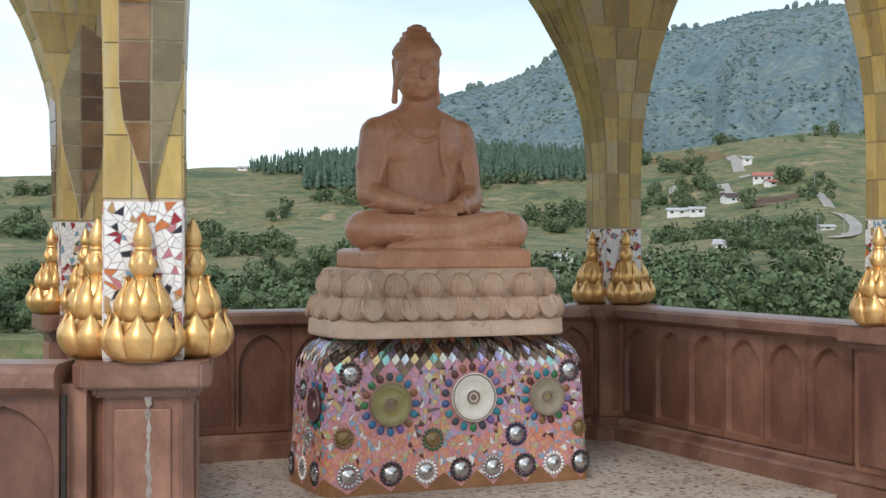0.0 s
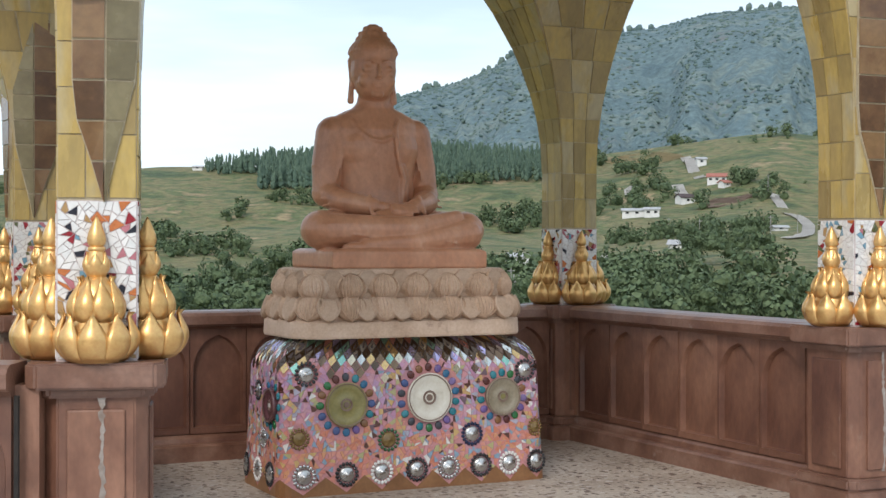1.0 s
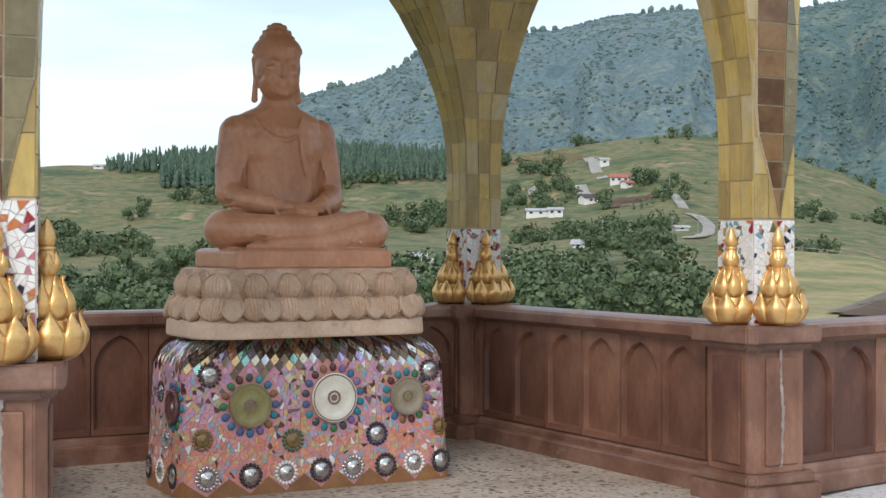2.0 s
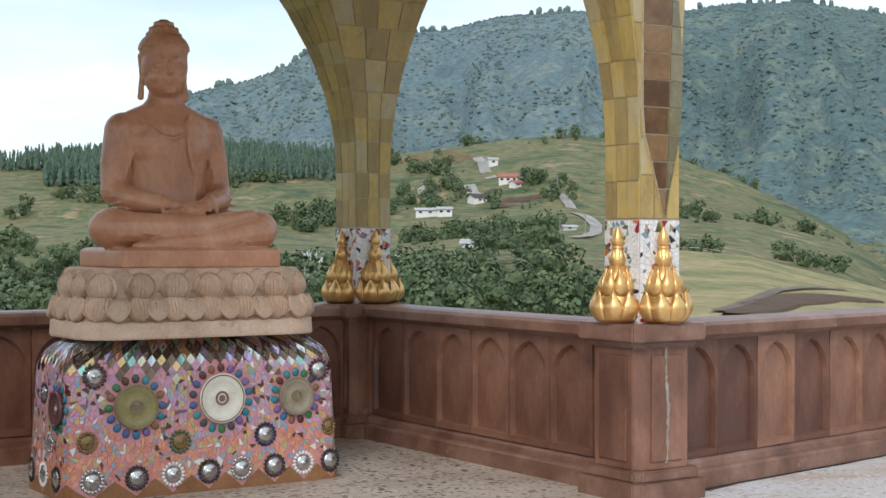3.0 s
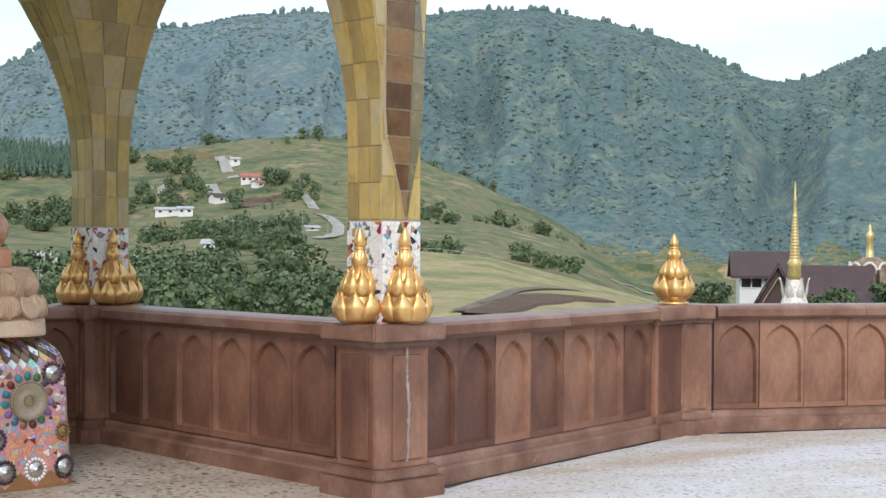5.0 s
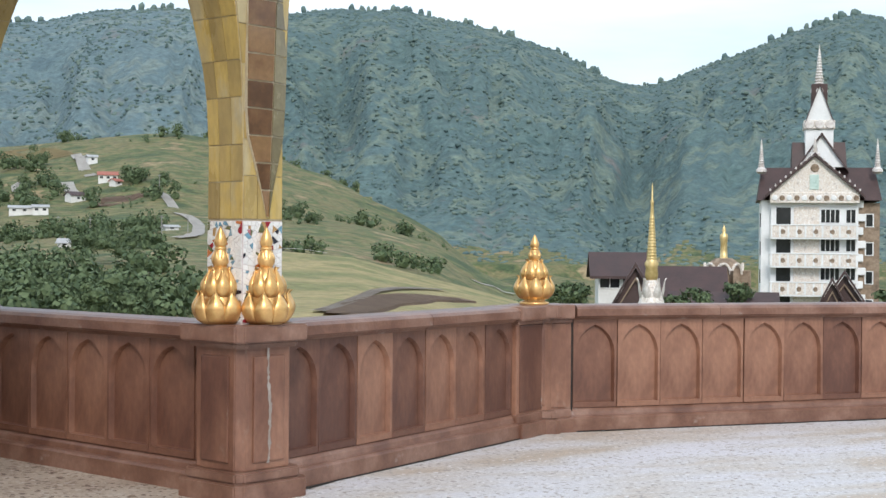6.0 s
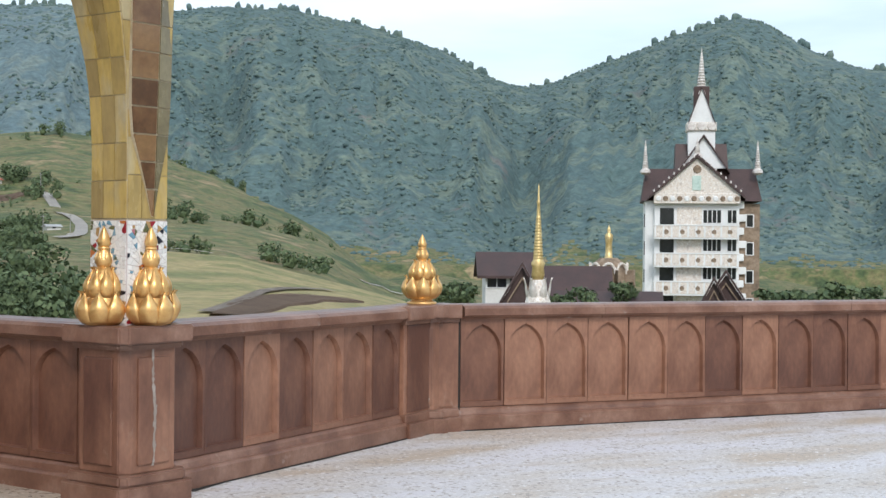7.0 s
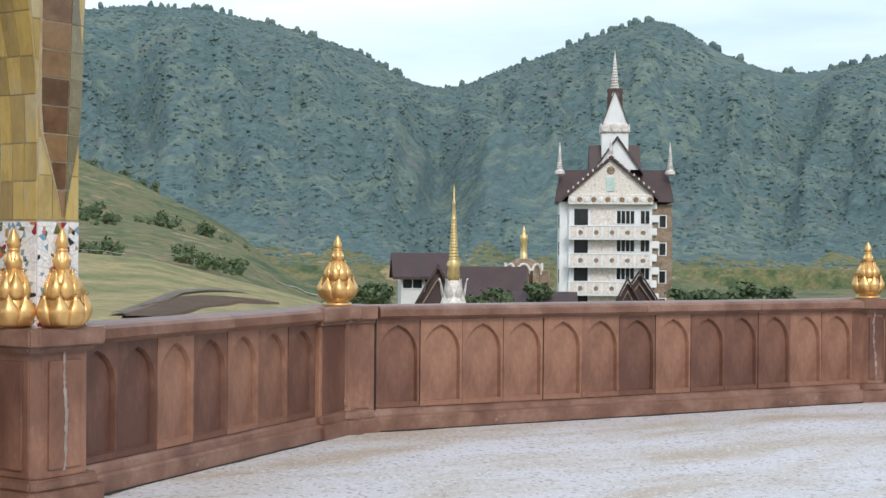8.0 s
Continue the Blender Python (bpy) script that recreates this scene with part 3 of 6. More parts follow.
M_CHIP_ISLE = palette("broken_tile_joined", WHITES + WHITES + WHITES[:2] + [(0.50, 0.16, 0.05)] + WHITES + [(0.16, 0.30, 0.38)] + WHITES[:2] + [(0.02, 0.02, 0.03)] + WHITES
                      + [(0.45, 0.17, 0.19), (0.28, 0.02, 0.03)] + WHITES[:1] + [(0.42, 0.26, 0.11), (0.12, 0.13, 0.06)], pick="island")
leg_a = leg(POST_A, UA, (0.2, 0.4, 0.6, 0.3), 0.0015, True, "ochre glazed-tile pavilion leg on a white mosaic foot", 0.685)
leg_f = leg(POST_F, U, (0.5, 0.8, 0.1, 1.6), 0.0014, False, "ochre glazed-tile pavilion leg on a white mosaic foot")
leg_b = leg(POST_B, U, (1.3, 0.45, 0.2, 1.75), 0.0015, False, "ochre tiled pavilion leg spreading into arches", 0.63)
leg_c = leg(POST_C, U, (0.3, 0.1, 0.6, 0.9), 0.0014, True, "ochre tiled pavilion leg with a brown-tiled rib")
rib(leg_a, 0, 1, -0.105)
rib(leg_f, 0, -1)
rib(leg_f, 3, -1)
rib(leg_c, 0)
# light glowing on this rib tile is painted as a bright amber base colour
M_AMBER_GLOW = material("amber_glow_colour", [(0.85, 0.42, 0.06), (0.95, 0.52, 0.10)], 0.2, 0.35, scale=5, fine=30, bump=0.1)
part("amber_tile", boxed(-0.105, 0.036, -HALF - 0.075, -HALF - 0.02, 1.535, 1.71, 0.006), M_AMBER_GLOW, leg_a, "rib tile with an amber glow put into its colour")
# plain roof above the view; its eaves are widened to shade post A
slab("pavilion_roof", [tuple(POST_A - V * .7 - U * 1.2), tuple(POST_C - V * .4 + U * .4), tuple(POST_B + V * .5 + U * .5), tuple(POST_F + V * .5 - U * .8)], 4.2, 4.5, M_OCHRE,
     "unseen ochre pavilion roof, eaves widened to cast shade", "roof")

# ---- pedestal, lotus seat and statue ----
SEAT = Vector((-0.062, 9.304))
STAND = pose(0, 0, EYE) @ Matrix.Scale(1.073, 4) @ pose(0, 0, -EYE)      # sets the pedestal and what it carries on the floor at full size


def ring_point(s, w, d, r, back=0.0):
    """Point and outward normal at fraction s round a rounded rectangle, from the middle of the front (-y); back: what the rear corners' radius has more."""
    rb = r + back
    fx, bx, side = w / 2 - r, w / 2 - rb, d - r - rb
    for_arc, back_arc = math.pi * r / 2, math.pi * rb / 2
    total = 2 * fx + 2 * bx + 2 * side + 2 * for_arc + 2 * back_arc
    q = (s % 1.0) * total
    y0, y1 = -d / 2 + r, d / 2 - rb
    for kind, length, c, a, rad in (("l", fx, (0, -d / 2), 0, 0), ("a", for_arc, (fx, y0), -90, r), ("l", side, (w / 2, y0), 90, 0), ("a", back_arc, (bx, y1), 0, rb),
                                    ("l", 2 * bx, (bx, d / 2), 180, 0), ("a", back_arc, (-bx, y1), 90, rb), ("l", side, (-w / 2, y1), 270, 0),
                                    ("a", for_arc, (-fx, y0), 180, r), ("l", fx, (-fx, -d / 2), 0, 0)):
        if q <= length + 1e-9:
            if kind == "l":
                t = Vector((math.cos(radians(a)), math.sin(radians(a))))
                return Vector(c) + t * q, Vector((t.y, -t.x))
            ang = radians(a) + q / rad
            n = Vector((math.cos(ang), math.sin(ang)))
            return Vector(c) + n * rad, n
        q -= length
    return Vector((0, -d / 2)), Vector((0, -1))


def perimeter(w, d, r, back=0.0):
    return 2 * (w + d) - (4 - math.pi) * (2 * r + back)


BACK = 0.24


def ring_solid(levels, n=120, cap=True):
    """Levels of (z, w, d, r)."""
    bm = bmesh.new()
    rows = [[bm.verts.new((*ring_point(i / n, w, d, r, BACK)[0], z)) for i in range(n)] for z, w, d, r in levels]
    for a, b in zip(rows, rows[1:]):
        for i in range(n):
            bm.faces.new((a[i], a[(i + 1) % n], b[(i + 1) % n], b[i]))
    if cap:
        bm.faces.new(rows[0]), bm.faces.new(rows[-1])
    return bm


PW, PD, PR, PH = 1.80, 0.95, 0.09, 0.93


def ped_inset(z):
    """How far the pedestal's side has drawn in at height z."""
    return 0.035 * z / PH + 0.12 * max(0.0, (z - 0.70) / 0.23) ** 2.6


def on_pedestal(x, z, h):
    """Maps arc length x from the middle of the front, and height z, to the pedestal's side, h proud of it."""
    i = ped_inset(z)
    p, n = ring_point(x / perimeter(PW, PD, PR, BACK), PW - 2 * i, PD - 2 * i, PR + 0.4 * i, BACK)
    return Vector((p.x + n.x * h, p.y + n.y * h, z))
pedestal = thing("mosaic_pedestal", STAND @ axis_pose(SEAT, U), "pink mosaic pedestal with plates, rosettes and mirror diamonds", "pedestal")
M_PINKGROUT = material("pink_grout", [(0.50, 0.20, 0.17), (0.55, 0.26, 0.25), (0.48, 0.27, 0.34)], 0.75, scale=2.5, fine=60)
part("core", ring_solid([(z, PW - 2 * ped_inset(z), PD - 2 * ped_inset(z), PR + 0.4 * ped_inset(z)) for z in (0, 0.2, 0.4, 0.55, 0.68, 0.74, 0.79, 0.83, 0.87, 0.90, PH)]),
     M_PINKGROUT, pedestal)


def chips_palette(tag, pick):
    low = [(0.64, 0.25, 0.19), (0.68, 0.31, 0.24), (0.62, 0.23, 0.14), (0.57, 0.26, 0.26), (0.66, 0.32, 0.17), (0.60, 0.28, 0.29)]
    high = [(0.56, 0.30, 0.42), (0.52, 0.27, 0.40), (0.60, 0.33, 0.38), (0.50, 0.31, 0.46), (0.62, 0.30, 0.32)]
    odd = [(0.72, 0.70, 0.66), (0.25, 0.36, 0.46), (0.45, 0.42, 0.20), (0.10, 0.035, 0.02), (0.42, 0.40, 0.48), (0.60, 0.40, 0.16), (0.16, 0.10, 0.12)]
    return (palette("mosaic_salmon_" + tag, low + odd[:4] + low[:5] + odd[5:6] + [(0.25, 0.36, 0.46)], 0.3, 0.0, pick),
            palette("mosaic_lilac_" + tag, high + odd[:5] + high[:4] + odd[4:], 0.3, 0.0, pick))


SALMON, LILAC = chips_palette("single", "object")
SALMON_J, LILAC_J = chips_palette("joined", "island")
M_MIRROR = palette("mirror_diamond", [(0.60, 0.62, 0.58), (0.20, 0.13, 0.08), (0.62, 0.55, 0.40), (0.14, 0.09, 0.06), (0.12, 0.08, 0.05), (0.10, 0.07, 0.05), (0.30, 0.55, 0.45), (0.70, 0.35, 0.30), (0.18, 0.12, 0.08),
                                      (0.65, 0.66, 0.62), (0.66, 0.45, 0.20), (0.16, 0.10, 0.07), (0.45, 0.40, 0.60)], 0.12, 0.85)
M_DARKGROUT = material("dark_grout", [(0.05, 0.035, 0.03), (0.09, 0.06, 0.05)], 0.8, scale=8)
M_ZIGZAG = material("brown_band", [(0.20, 0.09, 0.035), (0.30, 0.145, 0.06)], 0.35, scale=4, fine=40)
M_SILVER = material("dull_silver", [(0.48, 0.48, 0.46), (0.68, 0.68, 0.66)], 0.28, 0.85, scale=20, fine=80)
M_BLACK = material("black_glass", [(0.012, 0.012, 0.014), (0.03, 0.028, 0.03)], 0.12, scale=20, coat=0.5)
M_WHITE = material("white_glaze", [(0.72, 0.70, 0.66), (0.80, 0.78, 0.74)], 0.22, scale=12, coat=0.3)
M_CREAM = material("cream_plate", [(0.62, 0.57, 0.46), (0.74, 0.70, 0.60)], 0.3, scale=6, coat=0.3)
M_OLIVEPLATE = material("olive_plate", [(0.20, 0.17, 0.05), (0.28, 0.24, 0.08)], 0.35, scale=8, coat=0.3)
M_TAUPE = material("taupe_plate", [(0.24, 0.20, 0.13), (0.32, 0.27, 0.19)], 0.35, scale=8, coat=0.3)
M_PLUM = material("plum_plate", [(0.10, 0.04, 0.05), (0.16, 0.07, 0.07)], 0.25, scale=8, coat=0.4)
M_RINGS = material("brown_glaze", [(0.16, 0.10, 0.07), (0.24, 0.16, 0.12)], 0.3, scale=10)
M_BEAD = palette("glass_bead", [(0.03, 0.13, 0.24), (0.02, 0.18, 0.22), (0.10, 0.025, 0.02), (0.03, 0.16, 0.05), (0.16, 0.10, 0.28), (0.22, 0.10, 0.04), (0.06, 0.09, 0.22), (0.05, 0.05, 0.06),
                                 (0.20, 0.14, 0.30), (0.04, 0.22, 0.26)], 0.1)
M_GREEN = material("green_glaze", [(0.03, 0.10, 0.04), (0.06, 0.16, 0.07)], 0.15, scale=20)
M_BLUE = material("blue_black_glaze", [(0.012, 0.018, 0.05), (0.03, 0.04, 0.10)], 0.15, scale=20)
M_OLD = material("old_gold_glaze", [(0.16, 0.10, 0.03), (0.26, 0.17, 0.06)], 0.25, scale=20)


def stick(x, z):
    """Pose on the pedestal's side, local z pointing out of it and y up."""
    c = on_pedestal(x, z, 0.0)
    dx, dz = on_pedestal(x + 0.01, z, 0) - on_pedestal(x - 0.01, z, 0), on_pedestal(x, z + 0.01, 0) - on_pedestal(x, z - 0.01, 0)
    e, n = dx.normalized(), dx.cross(dz).normalized()
    y = n.cross(e)
    return Matrix.Translation(c) @ Matrix((e, y, n)).transposed().to_4x4()


discs = []
bead_mesh = {}


def bead_ring(host, mat, ring, count, rx, ry, name):
    key = (mat.name, rx, ry)
    if key not in bead_mesh:
        bm = lathe([(1, 0), (0.97, 0.5), (0.7, 0.85), (0.0, 1.0)], 10)
        bmesh.ops.scale(bm, vec=(rx, ry, 0.010), verts=bm.verts)
        bead_mesh[key] = mesh_of(name, bm, mat, True)
    for i in range(count):
        a = 360 * i / count
        part(name, bead_mesh[key], None, host, m=pose(ring * math.sin(radians(a)), ring * math.cos(radians(a)), 0.003, 0, 0, -a))


def plate(x, z, r, mat, centre, beads, ring_mat):
    m = stick(x, z)
    discs.append((x, z, r * 1.47))
    host = part("plate", lathe([(0, 0.016), (r * 0.28, 0.016), (r * 0.30, 0.013), (r * 0.62, 0.013), (r * 0.70, 0.016), (r * 0.98, 0.030), (r, 0.027), (r * 0.97, 0.0)], 40), mat, pedestal,
                "", m, True)
    part("motif", lathe([(0, 0.021), (r * 0.13, 0.020), (r * 0.14, 0.0165)], 24), centre, host)
    part("motif", lathe([(r * 0.20, 0.0155), (r * 0.20, 0.019), (r * 0.29, 0.019), (r * 0.29, 0.0155)], 32, False), ring_mat, host)
    part("motif", lathe([(r * 0.90, 0.0265), (r * 0.90, 0.0285), (r * 0.95, 0.0305), (r * 0.955, 0.028)], 40, False), ring_mat, host)
    bead_ring(host, M_BEAD, r * 1.23, beads, 0.024, 0.027, "bead")


def rosette(x, z, r, bead_mat, mid, count=14, dome=0.02):
    m = stick(x, z)
    discs.append((x, z, r * 1.05))
    host = part("rosette", lathe([(0, dome), (r * 0.12, dome), (r * 0.16, dome * 0.7), (r * 0.46, dome * 0.6), (r * 0.62, 0.004), (r * 0.63, 0.0)], 20), mid, pedestal, "", m, True)
    bead_ring(host, bead_mat, r * 0.82, count, r * 0.135, r * 0.17, "petal")


HF = PW / 2 - PR
plate(0.07, 0.555, 0.152, M_CREAM, M_RINGS, 18, M_RINGS)
plate(-0.50, 0.535, 0.135, M_OLIVEPLATE, M_RINGS, 16, M_RINGS)
plate(0.60, 0.540, 0.122, M_TAUPE, M_OLIVEPLATE, 15, M_RINGS)
plate(-1.07, 0.53, 0.105, M_PLUM, M_WHITE, 12, M_RINGS)
rosette(-0.77, 0.725, 0.078, M_BLACK, M_SILVER, 16)
rosette(0.78, 0.70, 0.075, M_BLACK, M_SILVER, 16)
rosette(-0.80, 0.345, 0.068, M_OLD, M_OLD, 16)
rosette(-0.21, 0.31, 0.075, M_GREEN, M_OLD, 16)
rosette(0.37, 0.315, 0.078, M_BLUE, M_SILVER, 18)
rosette(0.83, 0.335, 0.060, M_OLD, M_OLD, 14)
rosette(-1.20, 0.32, 0.065, M_SILVER, M_SILVER, 14)
rosette(-1.33, 0.60, 0.065, M_BLACK, M_SILVER, 14)
SPOTS = [-1.52, -1.29, -1.06, -0.76, -0.485, -0.255, -0.02, 0.20, 0.425, 0.63, 0.825]
for i, s in enumerate(SPOTS):
    rosette(s, 0.118, 0.078, M_BLACK if i % 2 == 0 else M_WHITE if i % 4 == 1 else M_SILVER, M_SILVER, 18, 0.024)

# brown zigzag band
for a, b in zip([-1.75] + SPOTS, SPOTS + [1.05]):
    c, w = (a + b) / 2, (b - a) / 2
    bm = bmesh.new()
    rows = []
    for i in range(9):
        x = a + (b - a) * i / 8
        h = 0.012 + 0.095 * (1 - abs(x - c) / w)
        rows.append([bm.verts.new(on_pedestal(x, 0.0, 0.006)), bm.verts.new(on_pedestal(x, h, 0.006)), bm.verts.new(on_pedestal(x, h, -0.003)), bm.verts.new(on_pedestal(x, 0, -0.003))])
    for p, q in zip(rows, rows[1:]):
        for i in range(4):
            bm.faces.new((p[i], p[(i + 1) % 4], q[(i + 1) % 4], q[i]))
    bm.faces.new(rows[0]), bm.faces.new(rows[-1])
    part("zigzag_tile", bm, M_ZIGZAG, pedestal)

# mirror diamonds along the shoulder, with runs hanging down
rnd = random.Random(11)
part("mirror_bed", ring_solid([(z, PW - 2 * ped_inset(z) + 0.006, PD - 2 * ped_inset(z) + 0.006, PR + 0.4 * ped_inset(z)) for z in (0.795, 0.83, 0.87, 0.90, 0.929)], cap=False), M_DARKGROUT, pedestal)
dw, dh = 0.068, 0.076
col = 0
x = -1.8
runs = {}
while x < 1.5:
    low = 0.80 - (rnd.choice((0, 0, 0.03, 0.06, 0.10, 0.13)) if abs(x - 0.07) > 0.2 else 0.0)
    z = 0.915 - (col % 2) * dh / 2
    while z > low:
        if all((x - p) ** 2 + (z - q) ** 2 > (r * 1.0) ** 2 for p, q, r in discs):
            bm = bmesh.new()
            k = 0.90
            pts = [Vector((x, z - dh / 2 * k)), Vector((x + dw / 2 * k, z)), Vector((x, z + dh / 2 * k)), Vector((x - dw / 2 * k, z))]
            lean = rnd.uniform(-0.002, 0.002)
            top = [bm.verts.new(on_pedestal(q.x, min(q.y, 0.93), 0.006 + lean * ((i % 3) - 1))) for i, q in enumerate(pts)]
            base = [bm.verts.new(on_pedestal(q.x, min(q.y, 0.93), -0.002)) for q in pts]
            bm.faces.new(top)
            for i in range(4):
                bm.faces.new((base[i], base[(i + 1) % 4], top[(i + 1) % 4], top[i]))
            part("mirror_diamond", bm, M_MIRROR, pedestal)
            runs[col] = z
        z -= dh
    x += dw / 2
    col += 1

# shards
joined = {"low": bmesh.new(), "high": bmesh.new()}
singles = 0
for k in range(8):
    x0 = -1.76 + 0.4 * k
    for z0, z1 in ((0.03, 0.26), (0.26, 0.5), (0.5, 0.82)):
        for q in shatter([Vector((x0, z0)), Vector((x0 + 0.4, z0)), Vector((x0 + 0.4, z1)), Vector((x0, z1))], 0.00105, rnd):
            c = sum(q, Vector((0, 0))) / len(q)
            if any((c.x - p) ** 2 + (c.y - s) ** 2 < r * r for p, s, r in discs):
                continue
            j = round((c.x + 1.8) / (dw / 2))
            if c.y > runs.get(j, 0.8) - 0.035:
                continue
            zig = min((abs(c.x - s) for s in SPOTS), default=1)
            if c.y < 0.10 * min(1, zig / 0.12) + 0.01:
                continue
            q = shrink(q, 0.0020)
            tone = "low" if c.y + rnd.uniform(-.12, .12) < 0.42 else "high"
            if -0.45 < c.x < 0.35 and 0.22 < c.y < 0.5 and singles < 280:
                bm = bmesh.new()
                shard(bm, q, on_pedestal)
                part("mosaic_chip", bm, SALMON if tone == "low" else LILAC, pedestal)
                singles += 1
            else:
                shard(joined[tone], q, on_pedestal)
tagged(part("mosaic_chips", joined["low"], SALMON_J, pedestal), kind="stuff")
tagged(part("mosaic_chips", joined["high"], LILAC_J, pedestal), kind="stuff")


def capsule(bm, a, b, ra, rb, n=16):
    a, b = Vector(a), Vector(b)
    for c, r in ((a, ra), (b, rb)):
        bmesh.ops.create_uvsphere(bm, u_segments=n, v_segments=10, radius=r, matrix=Matrix.Translation(c))
    d = b - a
    m = Matrix.Translation((a + b) / 2) @ d.to_track_quat("Z", "Y").to_matrix().to_4x4()
    bmesh.ops.create_cone(bm, cap_ends=True, segments=n, radius1=ra, radius2=rb, depth=d.length, matrix=m)


class Soup:
    """Gathers closed rounded solids quickly, to be fused into one body."""
    def __init__(self):
        self.v, self.f, self.unit = [], [], {}

    def ball(self, n):
        if n not in self.unit:
            m = max(6, n // 2 + 2)
            v = [Vector((0, 0, -1))]
            for i in range(1, m):
                a = -math.pi / 2 + math.pi * i / m
                v += [Vector((math.cos(a) * math.cos(2 * math.pi * k / n), math.cos(a) * math.sin(2 * math.pi * k / n), math.sin(a))) for k in range(n)]
            v.append(Vector((0, 0, 1)))
            f = [(0, 1 + (k + 1) % n, 1 + k) for k in range(n)]
            for i in range(m - 2):
                o = 1 + i * n
                f += [(o + k, o + (k + 1) % n, o + n + (k + 1) % n, o + n + k) for k in range(n)]
            o = 1 + (m - 2) * n
            f += [(o + k, o + (k + 1) % n, len(v) - 1) for k in range(n)]
            self.unit[n] = (v, f)
        return self.unit[n]

    def add(self, verts, faces):
        o = len(self.v)
        self.v += verts
        self.f += [tuple(o + i for i in q) for q in faces]

    def blob(self, c, r, rot=(0, 0, 0), n=20):
        v, f = self.ball(n)
        m = pose(*c, *rot) @ Matrix.Diagonal((*r, 1))
        self.add([m @ q for q in v], f)

    def limb(self, a, b, ra, rb, n=16):
        v, f = self.ball(n)
        a, b = Vector(a), Vector(b)
        turn = (b - a).to_track_quat("Z", "Y").to_matrix()
        self.add([(b + turn @ (q * rb)) if q.z > 1e-6 else (a + turn @ (q * ra)) for q in v], f)

    def loft(self, levels, n=28):
        """A closed body through level ovals (z, cx, cy, rx, ry)."""
        v = [Vector((cx + rx * math.cos(2 * math.pi * k / n), cy + ry * math.sin(2 * math.pi * k / n), z)) for z, cx, cy, rx, ry in levels for k in range(n)]
        f = [(o * n + k, o * n + (k + 1) % n, (o + 1) * n + (k + 1) % n, (o + 1) * n + k) for o in range(len(levels) - 1) for k in range(n)]
        f += [tuple(reversed(range(n))), tuple(range((len(levels) - 1) * n, len(levels) * n))]
        self.add(v, f)

    def block(self, *size):
        one = box(bmesh.new(), *size)
        one.verts.index_update()
        self.add([q.co.copy() for q in one.verts], [tuple(q.index for q in f.verts) for f in one.faces])
        one.free()


def statue():
    """The seated figure, faces -y, its slab's underside at z = 0. One mesh."""
    bm = Soup()
    bm.block( -0.525, 0.525, -0.36, 0.38, 0.0, 0.112, 0.014)
    bm.block( -0.505, 0.505, -0.34, 0.37, 0.10, 0.124, 0.02)
    # crossed legs
    for s in (-1, 1):
        bm.limb( (s * 0.18, 0.26, 0.25), (s * 0.465, -0.03, 0.245), 0.14, 0.120)
        bm.blob( (s * 0.495, -0.08, 0.24), (0.128, 0.15, 0.124))
    bm.blob( (0, 0.10, 0.20), (0.50, 0.30, 0.12))
    bm.limb( (-0.46, -0.14, 0.235), (0.06, -0.23, 0.245), 0.110, 0.082)
    bm.limb( (0.06, -0.23, 0.245), (0.40, -0.17, 0.325), 0.080, 0.045)
    bm.limb( (0.47, -0.15, 0.215), (0.08, -0.26, 0.165), 0.112, 0.075)
    bm.limb( (0.08, -0.26, 0.165), (-0.28, -0.27, 0.140), 0.066, 0.040)
    bm.blob( (-0.33, -0.27, 0.135), (0.10, 0.05, 0.028))
    # trunk under a smooth robe
    bm.loft([(0.10, 0, 0.22, 0.36, 0.22), (0.28, 0, 0.235, 0.325, 0.20), (0.40, 0, 0.24, 0.285, 0.180), (0.50, 0, 0.245, 0.268, 0.170), (0.60, 0, 0.245, 0.272, 0.172),
             (0.70, 0, 0.245, 0.295, 0.180), (0.82, 0, 0.25, 0.318, 0.182), (0.895, 0, 0.255, 0.335, 0.170), (0.945, 0, 0.258, 0.318, 0.152), (0.985, 0, 0.26, 0.272, 0.134),
             (1.015, 0, 0.26, 0.210, 0.120), (1.040, 0, 0.26, 0.150, 0.108), (1.075, 0, 0.258, 0.116, 0.102), (1.14, 0, 0.25, 0.104, 0.100)])
    for s in (-1, 1):
        bm.blob( (s * 0.09, 0.20, 0.77), (0.20, 0.135, 0.17))
        bm.limb( (s * 0.280, 0.26, 0.862), (s * 0.338, 0.245, 0.66), 0.122, 0.097)
        bm.limb( (s * 0.338, 0.245, 0.66), (s * 0.352, 0.22, 0.48), 0.094, 0.090)
        bm.limb( (s * 0.352, 0.22, 0.48), (s * 0.30, 0.09, 0.425), 0.091, 0.080)
        bm.limb( (s * 0.30, 0.09, 0.425), (s * 0.15, -0.075, 0.388), 0.081, 0.060)
        bm.limb( (s * 0.14, -0.08, 0.385), (s * -0.02, -0.14, 0.372), 0.046, 0.034)
    for k in range(4):
        bm.limb( (0.07, -0.15 - 0.014 * k, 0.372 - 0.012 * k), (-0.15, -0.155 - 0.012 * k, 0.352 - 0.012 * k), 0.015, 0.011, 8)
        bm.limb( (-0.05, -0.15 - 0.012 * k, 0.400 - 0.012 * k), (0.12, -0.15 - 0.010 * k, 0.390 - 0.012 * k), 0.014, 0.011, 8)
    # robe: hems, sleeves and shallow folds
    hem = [(0.105, 0.105, 0.955), (0.080, 0.092, 0.90), (0.078, 0.066, 0.82), (0.080, 0.060, 0.74), (0.100, 0.072, 0.66), (0.135, 0.092, 0.58), (0.130, 0.092, 0.50), (0.125, 0.085, 0.42)]
